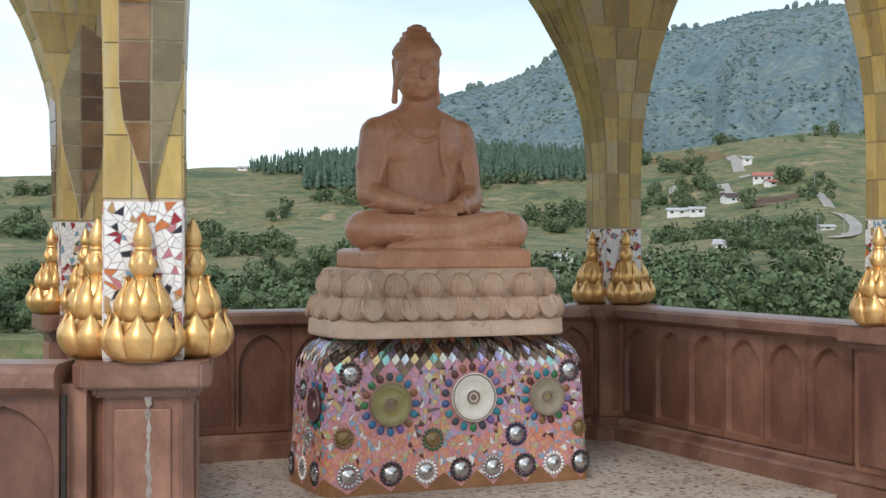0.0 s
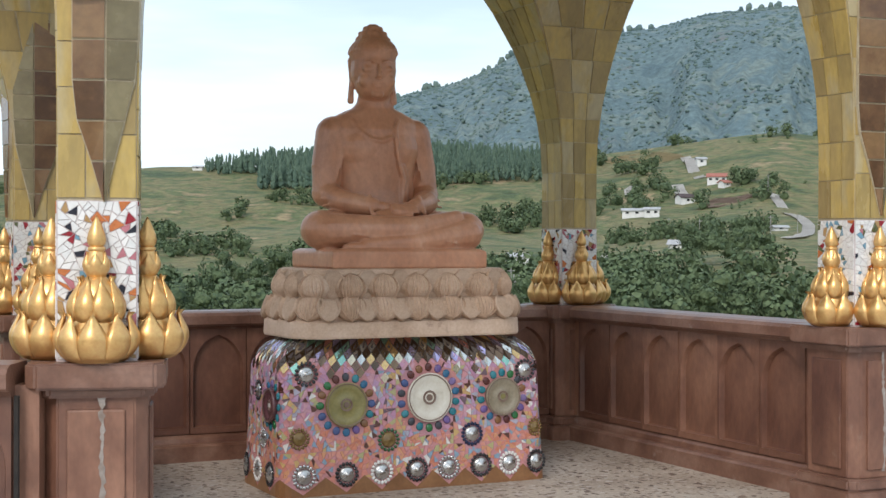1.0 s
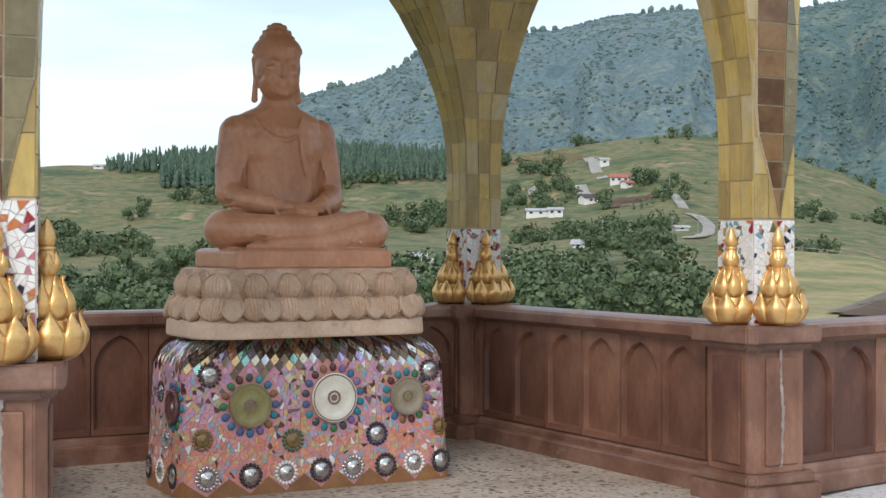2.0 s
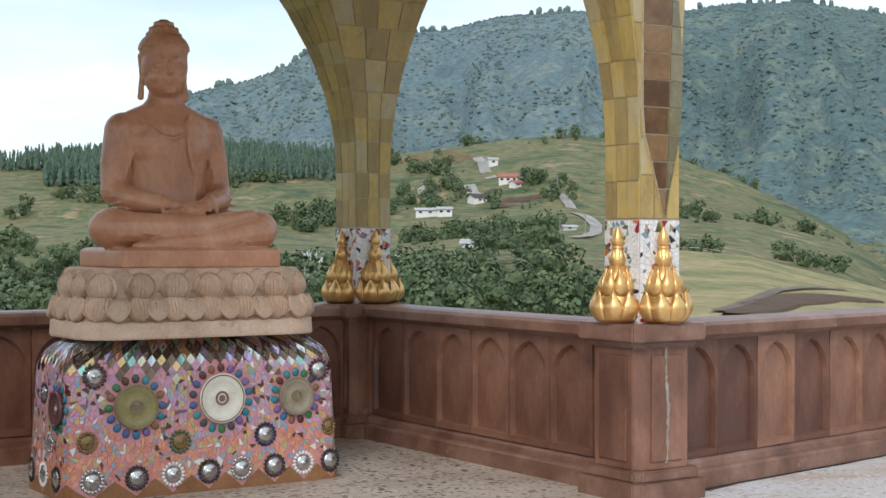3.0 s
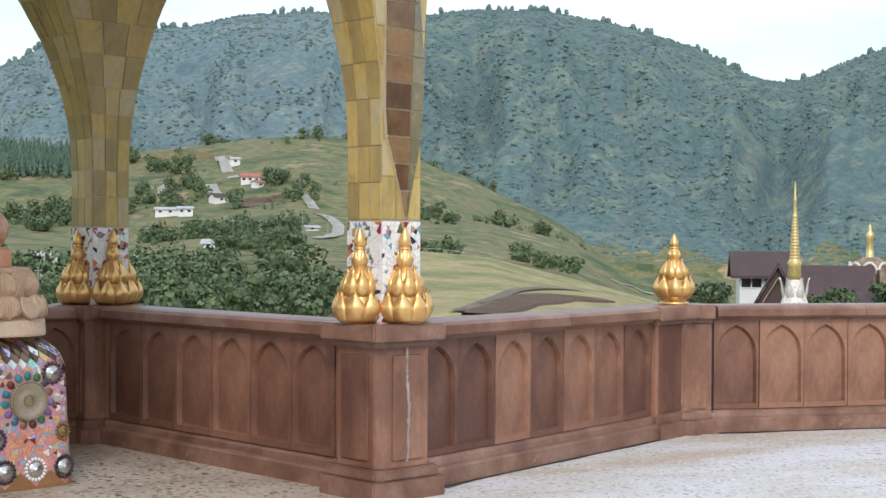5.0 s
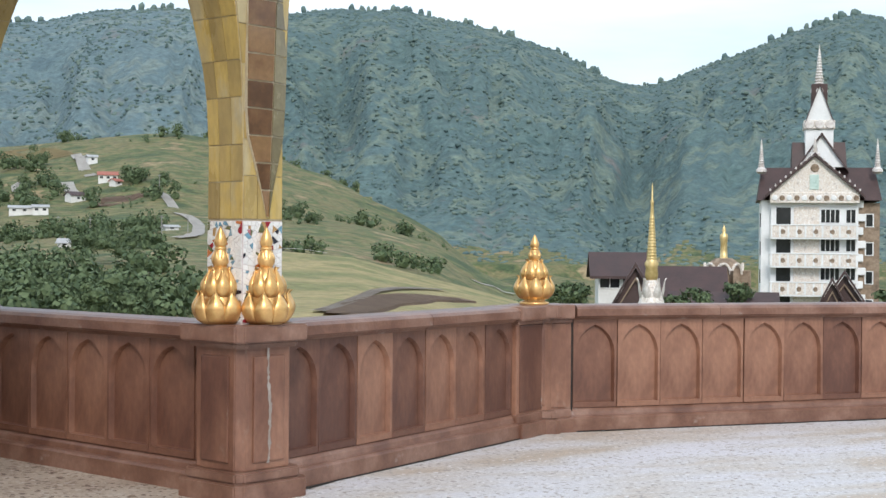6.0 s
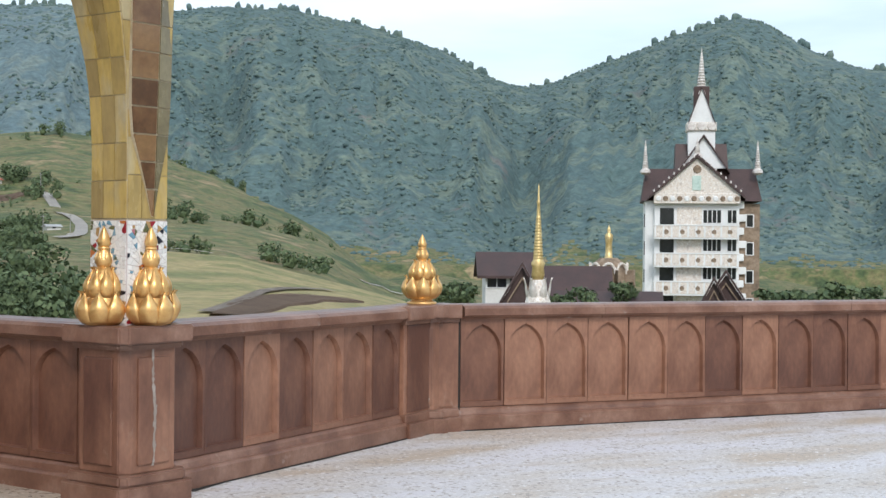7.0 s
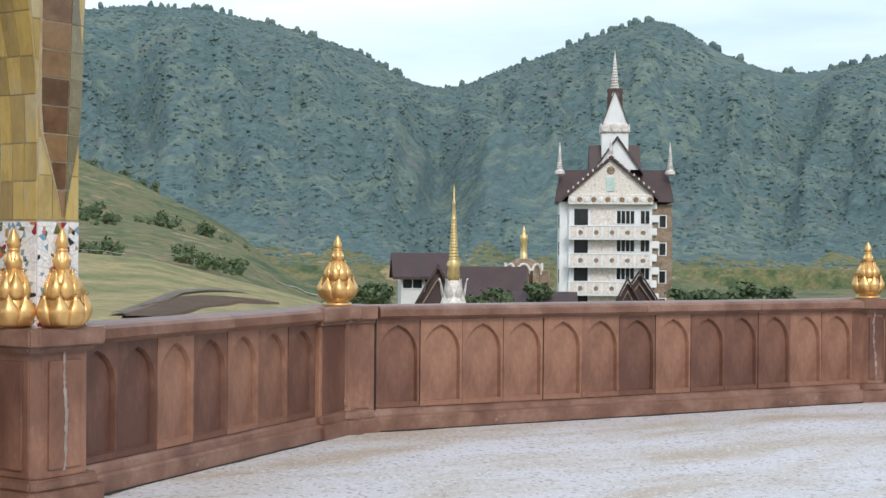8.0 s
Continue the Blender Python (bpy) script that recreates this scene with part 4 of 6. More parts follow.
    for a, b in zip(hem, hem[1:]):
        bm.limb( (a[0], a[1] - 0.012, a[2]), (b[0], b[1] - 0.012, b[2]), 0.017, 0.017, 8)
    for dx in (0.022, 0.045):
        for a, b in zip(hem[4:], hem[5:]):
            bm.limb( (a[0] + dx, a[1] + dx * .3, a[2]), (b[0] + dx, b[1] + dx * .3, b[2]), 0.010, 0.010, 8)
    neck = [(-0.20, 0.155, 0.965), (-0.17, 0.110, 0.89), (-0.10, 0.075, 0.83), (-0.02, 0.066, 0.815), (0.07, 0.075, 0.85)]
    for a, b in zip(neck, neck[1:]):
        bm.limb( a, b, 0.012, 0.012, 8)
    for s, x in ((-1, 0.165), (1, 0.175)):
        bm.limb( (s * x, -0.075, 0.455), (s * (x + 0.012), -0.14, 0.345), 0.016, 0.016, 8)
        for k in range(4):
            bm.limb( (s * 0.42, 0.19 - .03 * k, 0.53 - 0.045 * k), (s * (0.28 - .03 * k), 0.03 - 0.03 * k, 0.48 - 0.02 * k), 0.009, 0.007, 6)
            bm.limb( (s * (0.255 + 0.02 * k), 0.150 + 0.004 * k, 0.80 - 0.03 * k), (s * (0.275 + 0.022 * k), 0.146 + 0.006 * k, 0.60 - 0.03 * k), 0.008, 0.006, 6)
    for k in range(5):
        bm.limb( (-0.47 + 0.03 * k, -0.215 - 0.012 * k, 0.30 - 0.022 * k), (-0.05 + 0.05 * k, -0.285, 0.275 - 0.03 * k), 0.006, 0.004, 6)
        bm.limb( (0.52 - 0.03 * k, -0.235, 0.27 - 0.025 * k), (0.12 + 0.05 * k, -0.305, 0.20 - 0.012 * k), 0.006, 0.004, 6)
    # neck, then the head, a little turned
    bm.limb( (0, 0.26, 1.0), (0, 0.25, 1.15), 0.106, 0.098)
    start = len(bm.v)
    bm.blob( (0, 0.0, 1.295), (0.140, 0.160, 0.195))
    bm.blob( (0, -0.030, 1.205), (0.122, 0.128, 0.130))
    bm.blob( (0, -0.125, 1.125), (0.040, 0.034, 0.028))
    bm.blob( (0, 0.015, 1.395), (0.145, 0.163, 0.122))
    bm.blob( (0, 0.025, 1.495), (0.100, 0.105, 0.085))
    bm.blob( (0, 0.025, 1.553), (0.066, 0.068, 0.050))
    bm.limb( (0, -0.165, 1.315), (0, -0.188, 1.250), 0.010, 0.020, 10)
    bm.blob( (0, -0.172, 1.236), (0.026, 0.018, 0.012))
    for s in (-1, 1):
        bm.limb( (s * 0.130, 0.045, 1.36), (s * 0.128, 0.035, 1.235), 0.024, 0.016, 10)
        bm.limb( (s * 0.128, 0.035, 1.235), (s * 0.136, 0.02, 1.085), 0.015, 0.022, 10)
        for k in range(5):
            ax, bx = 0.022 + 0.017 * k, 0.022 + 0.017 * (k + 1)
            bm.limb( (s * ax, -0.163 + 0.4 * ax * ax * 5, 1.335 + 0.012 * math.sin(k * 0.7)), (s * bx, -0.163 + 0.4 * bx * bx * 5, 1.335 + 0.012 * math.sin((k + 1) * 0.7)), 0.006, 0.005, 8)
        bm.blob( (s * 0.055, -0.134, 1.290), (0.042, 0.022, 0.020))
        bm.blob( (s * 0.015, -0.152, 1.190), (0.026, 0.014, 0.008))
        bm.blob( (s * 0.012, -0.148, 1.174), (0.022, 0.014, 0.009))
        bm.blob( (s * 0.07, -0.10, 1.215), (0.045, 0.05, 0.05))
    for i in range(19):
        for k in range(10):
            a, e = radians(-100 + 200 * i / 18), radians(6 + 8.4 * k)
            x, y, z = 0.144 * math.sin(a) * math.cos(e), 0.015 - 0.163 * math.cos(a) * math.cos(e), 1.395 + 0.126 * math.sin(e)
            if z > 1.412 or abs(a) > 1.2:
                bm.blob((x, y, z), (0.014, 0.014, 0.014), n=8)
    for i in range(11):
        for z, r in ((1.505, 0.095), (1.543, 0.075), (1.578, 0.048), (1.592, 0.02)):
            a = 2 * math.pi * i / 11 + z * 9
            bm.blob((r * math.cos(a), 0.025 + r * math.sin(a), z), (0.018, 0.018, 0.018), n=8)
    turn = pose(-0.015, 0.245, 0.04, 0, 0, -10) @ Matrix.Diagonal((1.07, 1.03, 0.965, 1)) @ pose(0, 0.02, 0.0, 2, 0, 0)
    bm.v[start:] = [turn @ q for q in bm.v[start:]]
    me = bpy.data.meshes.new("seated_statue")
    me.from_pydata([tuple(q) for q in bm.v], [], bm.f)
    me.materials.append(M_STONE)
    ob = new("seated_statue", me)
    ob.matrix_basis = STAND @ axis_pose(SEAT - V * 0.03 - U * 0.015, U, 1.350)
    re = ob.modifiers.new("fuse", "REMESH")
    re.mode, re.voxel_size, re.use_smooth_shade = "VOXEL", 0.0065, True
    sm = ob.modifiers.new("soften", "SMOOTH")
    sm.factor, sm.iterations = 0.5, 5
    return tagged(ob, "carved red sandstone statue seated cross-legged on a slab", "statue")


statue()

# lotus seat
LW, LD = 1.56, 0.92
BACK = 0.10
lotus = thing("lotus_seat", STAND @ axis_pose(SEAT, U, PH), "pale sandstone lotus seat with two rings of ribbed petals", "statue base")
part("plinth", ring_solid([(0.0, LW, LD, .22), (0.012, LW + .01, LD + .01, .225), (0.098, LW, LD, .22), (0.108, LW - .03, LD - .03, .21)]), M_LOTUS, lotus)
part("core", ring_solid([(0.08, LW - .04, LD - .04, .21), (0.16, LW - .08, LD - .06, .20), (0.225, LW - .165, LD - .10, .18), (0.245, LW - .175, LD - .11, .18),
                         (0.265, LW - .165, LD - .10, .18), (0.34, LW - .155, LD - .09, .18), (0.385, LW - .20, LD - .125, .17), (0.388, LW - .20, LD - .12, .17),
                         (0.415, LW - .20, LD - .12, .17), (0.422, LW - .23, LD - .15, .16)]), M_LOTUS, lotus)


def ribbed_petal(w, h, thick):
    """A broad ribbed petal in the xz plane, its point at +z, bulging towards -y."""
    bm = bmesh.new()
    nt, na = 10, 18
    rows = []
    for i in range(nt + 1):
        t = i / nt
        q = max(0.0, (t - 0.38) / 0.62)
        half = w / 2 * (0.72 + 0.28 * math.sin(math.pi / 2 * t / 0.38) if t < 0.38 else max(0.0, 1 - q) ** 0.62 * (1 + 0.5 * q))
        row = []
        for j in range(na + 1):
            a = -1 + 2 * j / na
            rib = 0.013 * (j % 2) + (0.020 if abs(a) > 0.85 else 0.0)
            y = -thick * (1 - a * a * 0.85) * (0.40 + 0.60 * math.sin(math.pi * min(t * 1.02 + 0.04, 1))) - rib * (1 - t) ** 0.3
            row.append((a * max(half, 0.003), y, h * t))
        rows.append(row)
    front = [[bm.verts.new(q) for q in row] for row in rows]
    back = [[bm.verts.new((q[0] * 0.9, 0.02, q[2] * 0.97)) for q in row] for row in rows]
    for g in (front, back):
        for p, q in zip(g, g[1:]):
            for j in range(na):
                bm.faces.new((p[j], p[j + 1], q[j + 1], q[j]))
    for p, q in ((front[0], back[0]), (front[-1], back[-1]), ([r[0] for r in front], [r[0] for r in back]), ([r[-1] for r in front], [r[-1] for r in back])):
        for k in range(len(p) - 1):
            bm.faces.new((p[k], p[k + 1], q[k + 1], q[k]))
    return bm


n_pet = 18
low_petal = mesh_of("petal", ribbed_petal(0.212, 0.150, 0.046), M_LOTUS)
top_petal = mesh_of("petal", ribbed_petal(0.205, 0.150, 0.056), M_LOTUS)
back_petal = mesh_of("petal", ribbed_petal(0.15, 0.145, 0.018), M_LOTUS, True)
for i in range(n_pet):
    for me, w, d, z, flip, tilt, off in ((low_petal, LW - .15, LD - .11, 0.238, True, 25, 0.0), (top_petal, LW - .19, LD - .12, 0.248, False, 2, 0.0),
                                         (back_petal, LW - .10, LD - .07, 0.234, True, 25, 0.5), (back_petal, LW - .205, LD - .12, 0.275, False, 2, 0.5)):
        p, n = ring_point((i + off) / n_pet, w, d, 0.19, 0.10)
        ang = math.degrees(math.atan2(n.y, n.x)) + 90
        m = pose(p.x, p.y, z, 0, 0, ang) @ (pose(0, 0, 0, -tilt, 0, 0) @ pose(0, 0, 0, 0, 180, 0) if flip else pose(0, 0, 0, tilt, 0, 0))
        part("petal", me, None, lotus, m=m)

# ---- land ----
RIDGE = [0.03, 2.41, 4.38, 4.48, 6.14, 5.76, 6.37, 6.5, 6.3, 6.6, 6.6, 6.15, 5.6, 4.2, 5.13, 5.84, 6.66, 5.01, 4.72, 5.57, 4.6, 4.2]
def ridge_angle(az):
    """Rise of the far range in degrees, a chain of rounded tops three degrees apart."""
    s = sum(h * math.exp(-((az - (-6 + 3 * i)) / 2.4) ** 2) for i, h in enumerate(RIDGE))
    return s if az < 58 else max(s, 5.5)


def smooth(a, b, x):
    t = min(1.0, max(0.0, (x - a) / (b - a)))
    return t * t * (3 - 2 * t)


DROP = ((15, 0), (17, 0.25), (19.2, 0.8), (22, 1.9), (25.4, 3.7), (27.1, 5.2), (29.8, 6.8), (33, 8.2), (60, 8.5))
KNOLL = ((15.5, -2.4), (17, -0.7), (19.2, -0.14), (22, -0.38), (24, -0.9), (26.5, -1.5), (28.5, -2.05), (30, -2.7), (33, -4.2), (60, -6))
RANGE_FOOT, RANGE_TOP = 900, 1600


def near_angle(az):
    """Rise of the near hills' crest in degrees; it runs out in a spur that falls to the east."""
    v = 2.75 + 0.45 * smooth(-17, -8, az) + 0.35 * smooth(-6, 2, az) + 0.9 * smooth(6, 15, az)
    return v - along(DROP, az) if az > 15 else v


def land(r, az):
    x, y = r * math.sin(radians(az)), r * math.cos(radians(az))
    base = -3.0 - 14.0 * smooth(14, 110, r) + 3.5 * smooth(110, 320, r)
    crest = 620 - 60 * smooth(16, 26, az)
    near = near_angle(az)
    el = -3.1 + (near + 3.1) * min(1.0, max(0.0, (r - 150) / (crest - 150))) ** 0.9
    if r > 150:
        hill = r * math.tan(radians(el)) if r < crest else crest * math.tan(radians(near)) - (r - crest) * 0.07
        base = max(base, hill) if r < crest else max(hill, -20)
    rough = noise.fractal((x / 130, y / 130, 3), 0.9, 2.1, 4) * 0.012 * min(r, 700) * smooth(100, 400, r)
    base += rough * (0.35 if abs(r - crest) < 60 else 1.0)
    if 15.5 < az < 40 and r > 120:
        top = along(KNOLL, az)
        swell = EYE + (r * math.tan(radians(-3.6 + (top + 3.6) * ((r - 120) / 180) ** 0.8)) if r < 300 else 300 * math.tan(radians(top)) - (r - 300) * 0.10)
        base = max(base, swell + 0.5 * noise.noise((x / 45, y / 45, 6)))
    if r > RANGE_FOOT:
        f = smooth(RANGE_FOOT, RANGE_TOP, r) ** 0.8
        rise = math.tan(radians(max(ridge_angle(az), 0.0)))
        top = r * rise if r < RANGE_TOP else RANGE_TOP * rise - (r - RANGE_TOP) * 0.12
        fold = noise.fractal((az * 0.16, r / 1100, 1), 0.8, 2.3, 4)
        spur = 1.0 - abs(fold) * 2.0 + 0.4 * noise.noise((x / 120, y / 120, 5))
        m = -10 + (top + 10) * f + (spur - 0.5) * 56 * f * (1 - f) * 4 * (0.35 + 0.65 * f)
        m += noise.fractal((x / 60, y / 60, 11), 0.9, 2.1, 4) * 9 * f * (1.02 - f) * 3
        base = max(base, m)
    return base


M_FIELD = material("hill_grass", [(0.045, 0.072, 0.024), (0.100, 0.118, 0.040), (0.175, 0.148, 0.066), (0.075, 0.105, 0.034), (0.26, 0.195, 0.105)], 0.9, scale=0.045, fine=0.35, bump=0.8, bump_dist=1.5,
                   stain=(0.062, 0.085, 0.030), stain_scale=0.07, stain_at=0.56, speckle=0.8, spread=(0.36, 0.64))
M_DRY = material("dry_knoll_grass", [(0.150, 0.160, 0.056), (0.235, 0.205, 0.085), (0.31, 0.25, 0.115), (0.165, 0.170, 0.062)], 0.95, spread=(0.36, 0.64), scale=0.05, fine=0.6, bump=0.6, bump_dist=0.6, speckle=0.6)
# forest on the far range; distance haze is painted into its colours as a blue cast
def hazed_range(name, colours):
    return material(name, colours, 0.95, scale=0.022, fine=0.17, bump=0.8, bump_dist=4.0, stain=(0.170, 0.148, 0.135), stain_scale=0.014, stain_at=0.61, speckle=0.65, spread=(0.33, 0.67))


M_RANGE_HAZE = hazed_range("hazed_forest_range", [(0.050, 0.094, 0.094), (0.088, 0.140, 0.132), (0.068, 0.117, 0.120), (0.132, 0.175, 0.140), (0.080, 0.130, 0.132)])
# the western part has more haze in its colours: paler and bluer
M_RANGE_HAZE_W = hazed_range("hazier_forest_range", [(0.078, 0.125, 0.140), (0.115, 0.170, 0.176), (0.096, 0.148, 0.162), (0.150, 0.196, 0.182), (0.106, 0.160, 0.172)])


def sheet(name, radii, azs, mats, label):
    bm = bmesh.new()
    rows = [[bm.verts.new((r * math.sin(radians(a)), r * math.cos(radians(a)), land(r, a))) for a in azs] for r in radii]
    for ri, (p, q) in enumerate(zip(rows, rows[1:])):
        for j in range(len(azs)):
            k = (j + 1) % len(azs)
            f = bm.faces.new((p[j], p[k], q[k], q[j]))
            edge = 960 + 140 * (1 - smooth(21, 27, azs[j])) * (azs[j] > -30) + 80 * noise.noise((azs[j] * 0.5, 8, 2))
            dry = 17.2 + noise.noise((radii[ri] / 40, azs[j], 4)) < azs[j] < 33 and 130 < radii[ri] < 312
            # faces that take the range colours with the heavier painted haze
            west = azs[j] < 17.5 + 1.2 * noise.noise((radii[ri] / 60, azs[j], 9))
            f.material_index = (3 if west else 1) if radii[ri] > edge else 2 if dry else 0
    bm.faces.new(rows[0])
    me = mesh_of(name, bm, mats[0], True)
    for m in mats[1:]:
        me.materials.append(m)
    return tagged(new(name, me), label, "hills", kind="structure")


AZS = [-180 + 5 * i for i in range(31)] + [-26 + 0.25 * i for i in range(336)] + [62 + 6 * i for i in range(20)]
RADII = [6.0, 14.0] + [14 * (1.045 ** i) for i in range(1, 94)] + [886 + 11.9 * i for i in range(61)] + [1640, 1720, 1900, 2500, 4300]
sheet("ground", RADII, AZS, (M_FIELD, M_RANGE_HAZE, M_DRY, M_RANGE_HAZE_W), "green hillsides with fields below a forested mountain range, haze put into its colours")


def on_ground(bearing, r, lift=0.0):
    return Vector((r * math.sin(radians(bearing)), r * math.cos(radians(bearing)), land(r, bearing) + lift))


def slope_at(bearing, rise):
    """Where the near slope stands at that rise (degrees) over the terrace, along a bearing."""
    r = 152.0
    while r < 900 and land(r, bearing) < EYE + r * math.tan(radians(rise)):
        r += 2.0
    return on_ground(bearing, r)


# ---- woods ----
M_LEAF = material("foliage", [(0.050, 0.082, 0.036), (0.076, 0.114, 0.048), (0.112, 0.152, 0.068), (0.088, 0.124, 0.054)], 0.8, scale=0.4, fine=2.0, bump=0, pick="island", pick_shift=0.6)
M_CONIFER = material("pine_foliage", [(0.058, 0.100, 0.070), (0.088, 0.136, 0.090)], 0.85, scale=0.4, fine=2.0, bump=0, pick="island", pick_shift=0.6)
# far crowns: distance haze is mixed into the leaf colour as a blue cast
M_FOREST_HAZE = material("hazed_forest_canopy", [(0.066, 0.112, 0.112), (0.090, 0.142, 0.134), (0.128, 0.174, 0.142), (0.080, 0.132, 0.130)], 0.9, scale=0.012, fine=0.1, bump=0, pick="island", pick_shift=0.30)
M_TRUNK = material("bark", [(0.10, 0.075, 0.05), (0.18, 0.14, 0.10)], 0.9, scale=3, fine=20)
import itertools
PHI = (1 + 5 ** 0.5) / 2
ICO_V = np.array([(-1, PHI, 0), (1, PHI, 0), (-1, -PHI, 0), (1, -PHI, 0), (0, -1, PHI), (0, 1, PHI), (0, -1, -PHI), (0, 1, -PHI), (PHI, 0, -1), (PHI, 0, 1), (-PHI, 0, -1), (-PHI, 0, 1)]) / 1.902
ICO_F = np.array([f for f in itertools.combinations(range(12), 3)
                  if all(np.linalg.norm(ICO_V[a] - ICO_V[b]) < 1.1 for a, b in ((f[0], f[1]), (f[1], f[2]), (f[0], f[2])))])

ICO_F = np.array([f if np.dot(np.cross(ICO_V[f[1]] - ICO_V[f[0]], ICO_V[f[2]] - ICO_V[f[0]]), ICO_V[f[0]]) > 0 else (f[0], f[2], f[1]) for f in ICO_F])


class Clumps:
    """Gathers many small crowns into one mesh."""
    def __init__(self, seed):
        self.v, self.f, self.n, self.rng = [], [], 0, np.random.default_rng(seed)

    def ball(self, c, size):
        jitter = self.rng.uniform(0.72, 1.22, (12, 1))
        a = self.rng.uniform(0, 6.28)
        rot = np.array([[math.cos(a), -math.sin(a), 0], [math.sin(a), math.cos(a), 0], [0, 0, 1]])
        self.v.append((ICO_V * jitter) @ rot * np.array(size) + np.array(c))
        self.f.append(ICO_F + self.n)
        self.n += 12

    def leaves(self, c, size, count, leaf):
        d = self.rng.normal(size=(count, 3))
        d /= np.linalg.norm(d, axis=1)[:, None]
        p = np.array(c) + d * np.array(size) * self.rng.uniform(0.55, 1.05, (count, 1))
        s = self.rng.normal(size=(count, 3))
        s = np.cross(d, s)
        s /= np.linalg.norm(s, axis=1)[:, None]
        t = np.cross(d, s) + d * self.rng.uniform(-0.8, 0.8, (count, 1))
        k = leaf * self.rng.uniform(0.6, 1.3, (count, 1))
        quad = np.stack([p - s * k, p - t * k * 0.8, p + s * k, p + t * k * 1.1], axis=1).reshape(-1, 3)
        self.v.append(quad)
        idx = np.arange(count)[:, None] * 4 + self.n
        self.f.append(np.concatenate([idx + np.array([0, 1, 2]), idx + np.array([0, 2, 3])]))
        self.n += 4 * count

    def done(self, name, mat, label, category):
        me = bpy.data.meshes.new(name)
        me.from_pydata(np.concatenate(self.v).tolist(), [], np.concatenate(self.f).tolist())
        me.materials.append(mat)
        if name == "far_forest":
            me.shade_smooth()
        return tagged(new(name, me), label, category, kind="stuff")


rng = np.random.default_rng(5)
HOMES = [(12.5, 2.4), (4.41, 2.95), (9.4, 1.13), (9.98, 1.15), (4.7, -0.85), (10.94, -0.15), (11.26, 1.62), (4.2, -2.2), (14.96, 1.46), (15.75, 0.93), (15.9, 0.5), (15.1, 0.23), (11.5, 3.0), (11.08, 2.0), (22.0, -2.2), (24.0, -1.75)]
HOME_AT = [(b, math.hypot(*slope_at(b, e).xy)) for b, e in HOMES]


def in_front_of_home(az, r):
    """Open ground before the houses and roads."""
    return any(abs(az - b) < 0.55 and d - 55 < r < d + 6 for b, d in HOME_AT)


# the far forest, its crowns coloured with the same painted haze as the range
far = Clumps(1)
count = 0
while count < 17000:
    az, r = rng.uniform(-5, 56), RANGE_FOOT + 20 + (RANGE_TOP - RANGE_FOOT - 20) * rng.uniform(0, 1) ** 0.85
    x, y = r * math.sin(radians(az)), r * math.cos(radians(az))
    bare = noise.noise((x / 200, y / 200, 7)) + 0.5 * noise.noise((x / 70, y / 70, 2))
    open_land = 0.55 * (1 - smooth(18, 30, az)) * (1 - smooth(930, 1250, r))
    count += 1
    if bare > 0.46 - open_land * 1.3:
        continue
    s = rng.uniform(1.0, 2.7)
    z = land(r, az)
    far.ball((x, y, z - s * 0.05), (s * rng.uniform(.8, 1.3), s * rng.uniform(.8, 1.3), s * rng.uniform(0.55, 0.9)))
for i in range(420):
    az = rng.uniform(-1, 52)
    x, y = RANGE_TOP * math.sin(radians(az)), RANGE_TOP * math.cos(radians(az))
    s = rng.uniform(1.2, 4.2) * (0.5 + 1.0 * (noise.noise((az * 0.6, 3, 1)) > 0))
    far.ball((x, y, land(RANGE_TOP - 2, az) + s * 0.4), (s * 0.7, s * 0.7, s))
far.done("far_forest", M_FOREST_HAZE, "dense forest covering the mountain range, blue haze put into its colour", "forest")

# scattered scrub and trees on the near slopes
scrub = Clumps(2)
n = 0
while n < 9000:
    az, r = rng.uniform(-20, 31), 165 + 480 * rng.uniform(0, 1) ** 0.9
    x, y = r * math.sin(radians(az)), r * math.cos(radians(az))
    d = noise.noise((x / 55, y / 55, 4)) + 0.6 * noise.noise((x / 22, y / 22, 9)) + 0.25 * (1 - smooth(170, 340, r)) - 0.9 * smooth(16.8, 17.8, az) * (r < 318) - 0.10 * smooth(17, 19, az) + 0.25 * smooth(0, 6, az) * (1 - smooth(14, 18, az))
    n += 1
    if d < 0.40 - 0.14 * (az < 5) or in_front_of_home(az, r) or (r > 560 and az < 5):
        continue
    z = land(r, az)
    big = rng.uniform() < 0.35
    s = rng.uniform(1.5, 2.8) if big else rng.uniform(0.5, 1.4)
    for k in range(3 if big else 2):
        o = rng.normal(size=3) * s * 0.45
        scrub.leaves((x + o[0], y + o[1], z + s * 0.7 + abs(o[2])), (s * .8, s * .8, s * .7), 60 if big else 26, s * 0.15)
    scrub.ball((x, y, z + s * 0.5), (s * .6, s * .6, s * .6))
scrub.done("hillside_scrub", M_LEAF, "dark green bushes and small trees scattered over the slopes", "bushes")

# big leafy trees low on the slope
wood = Clumps(3)
n = 0
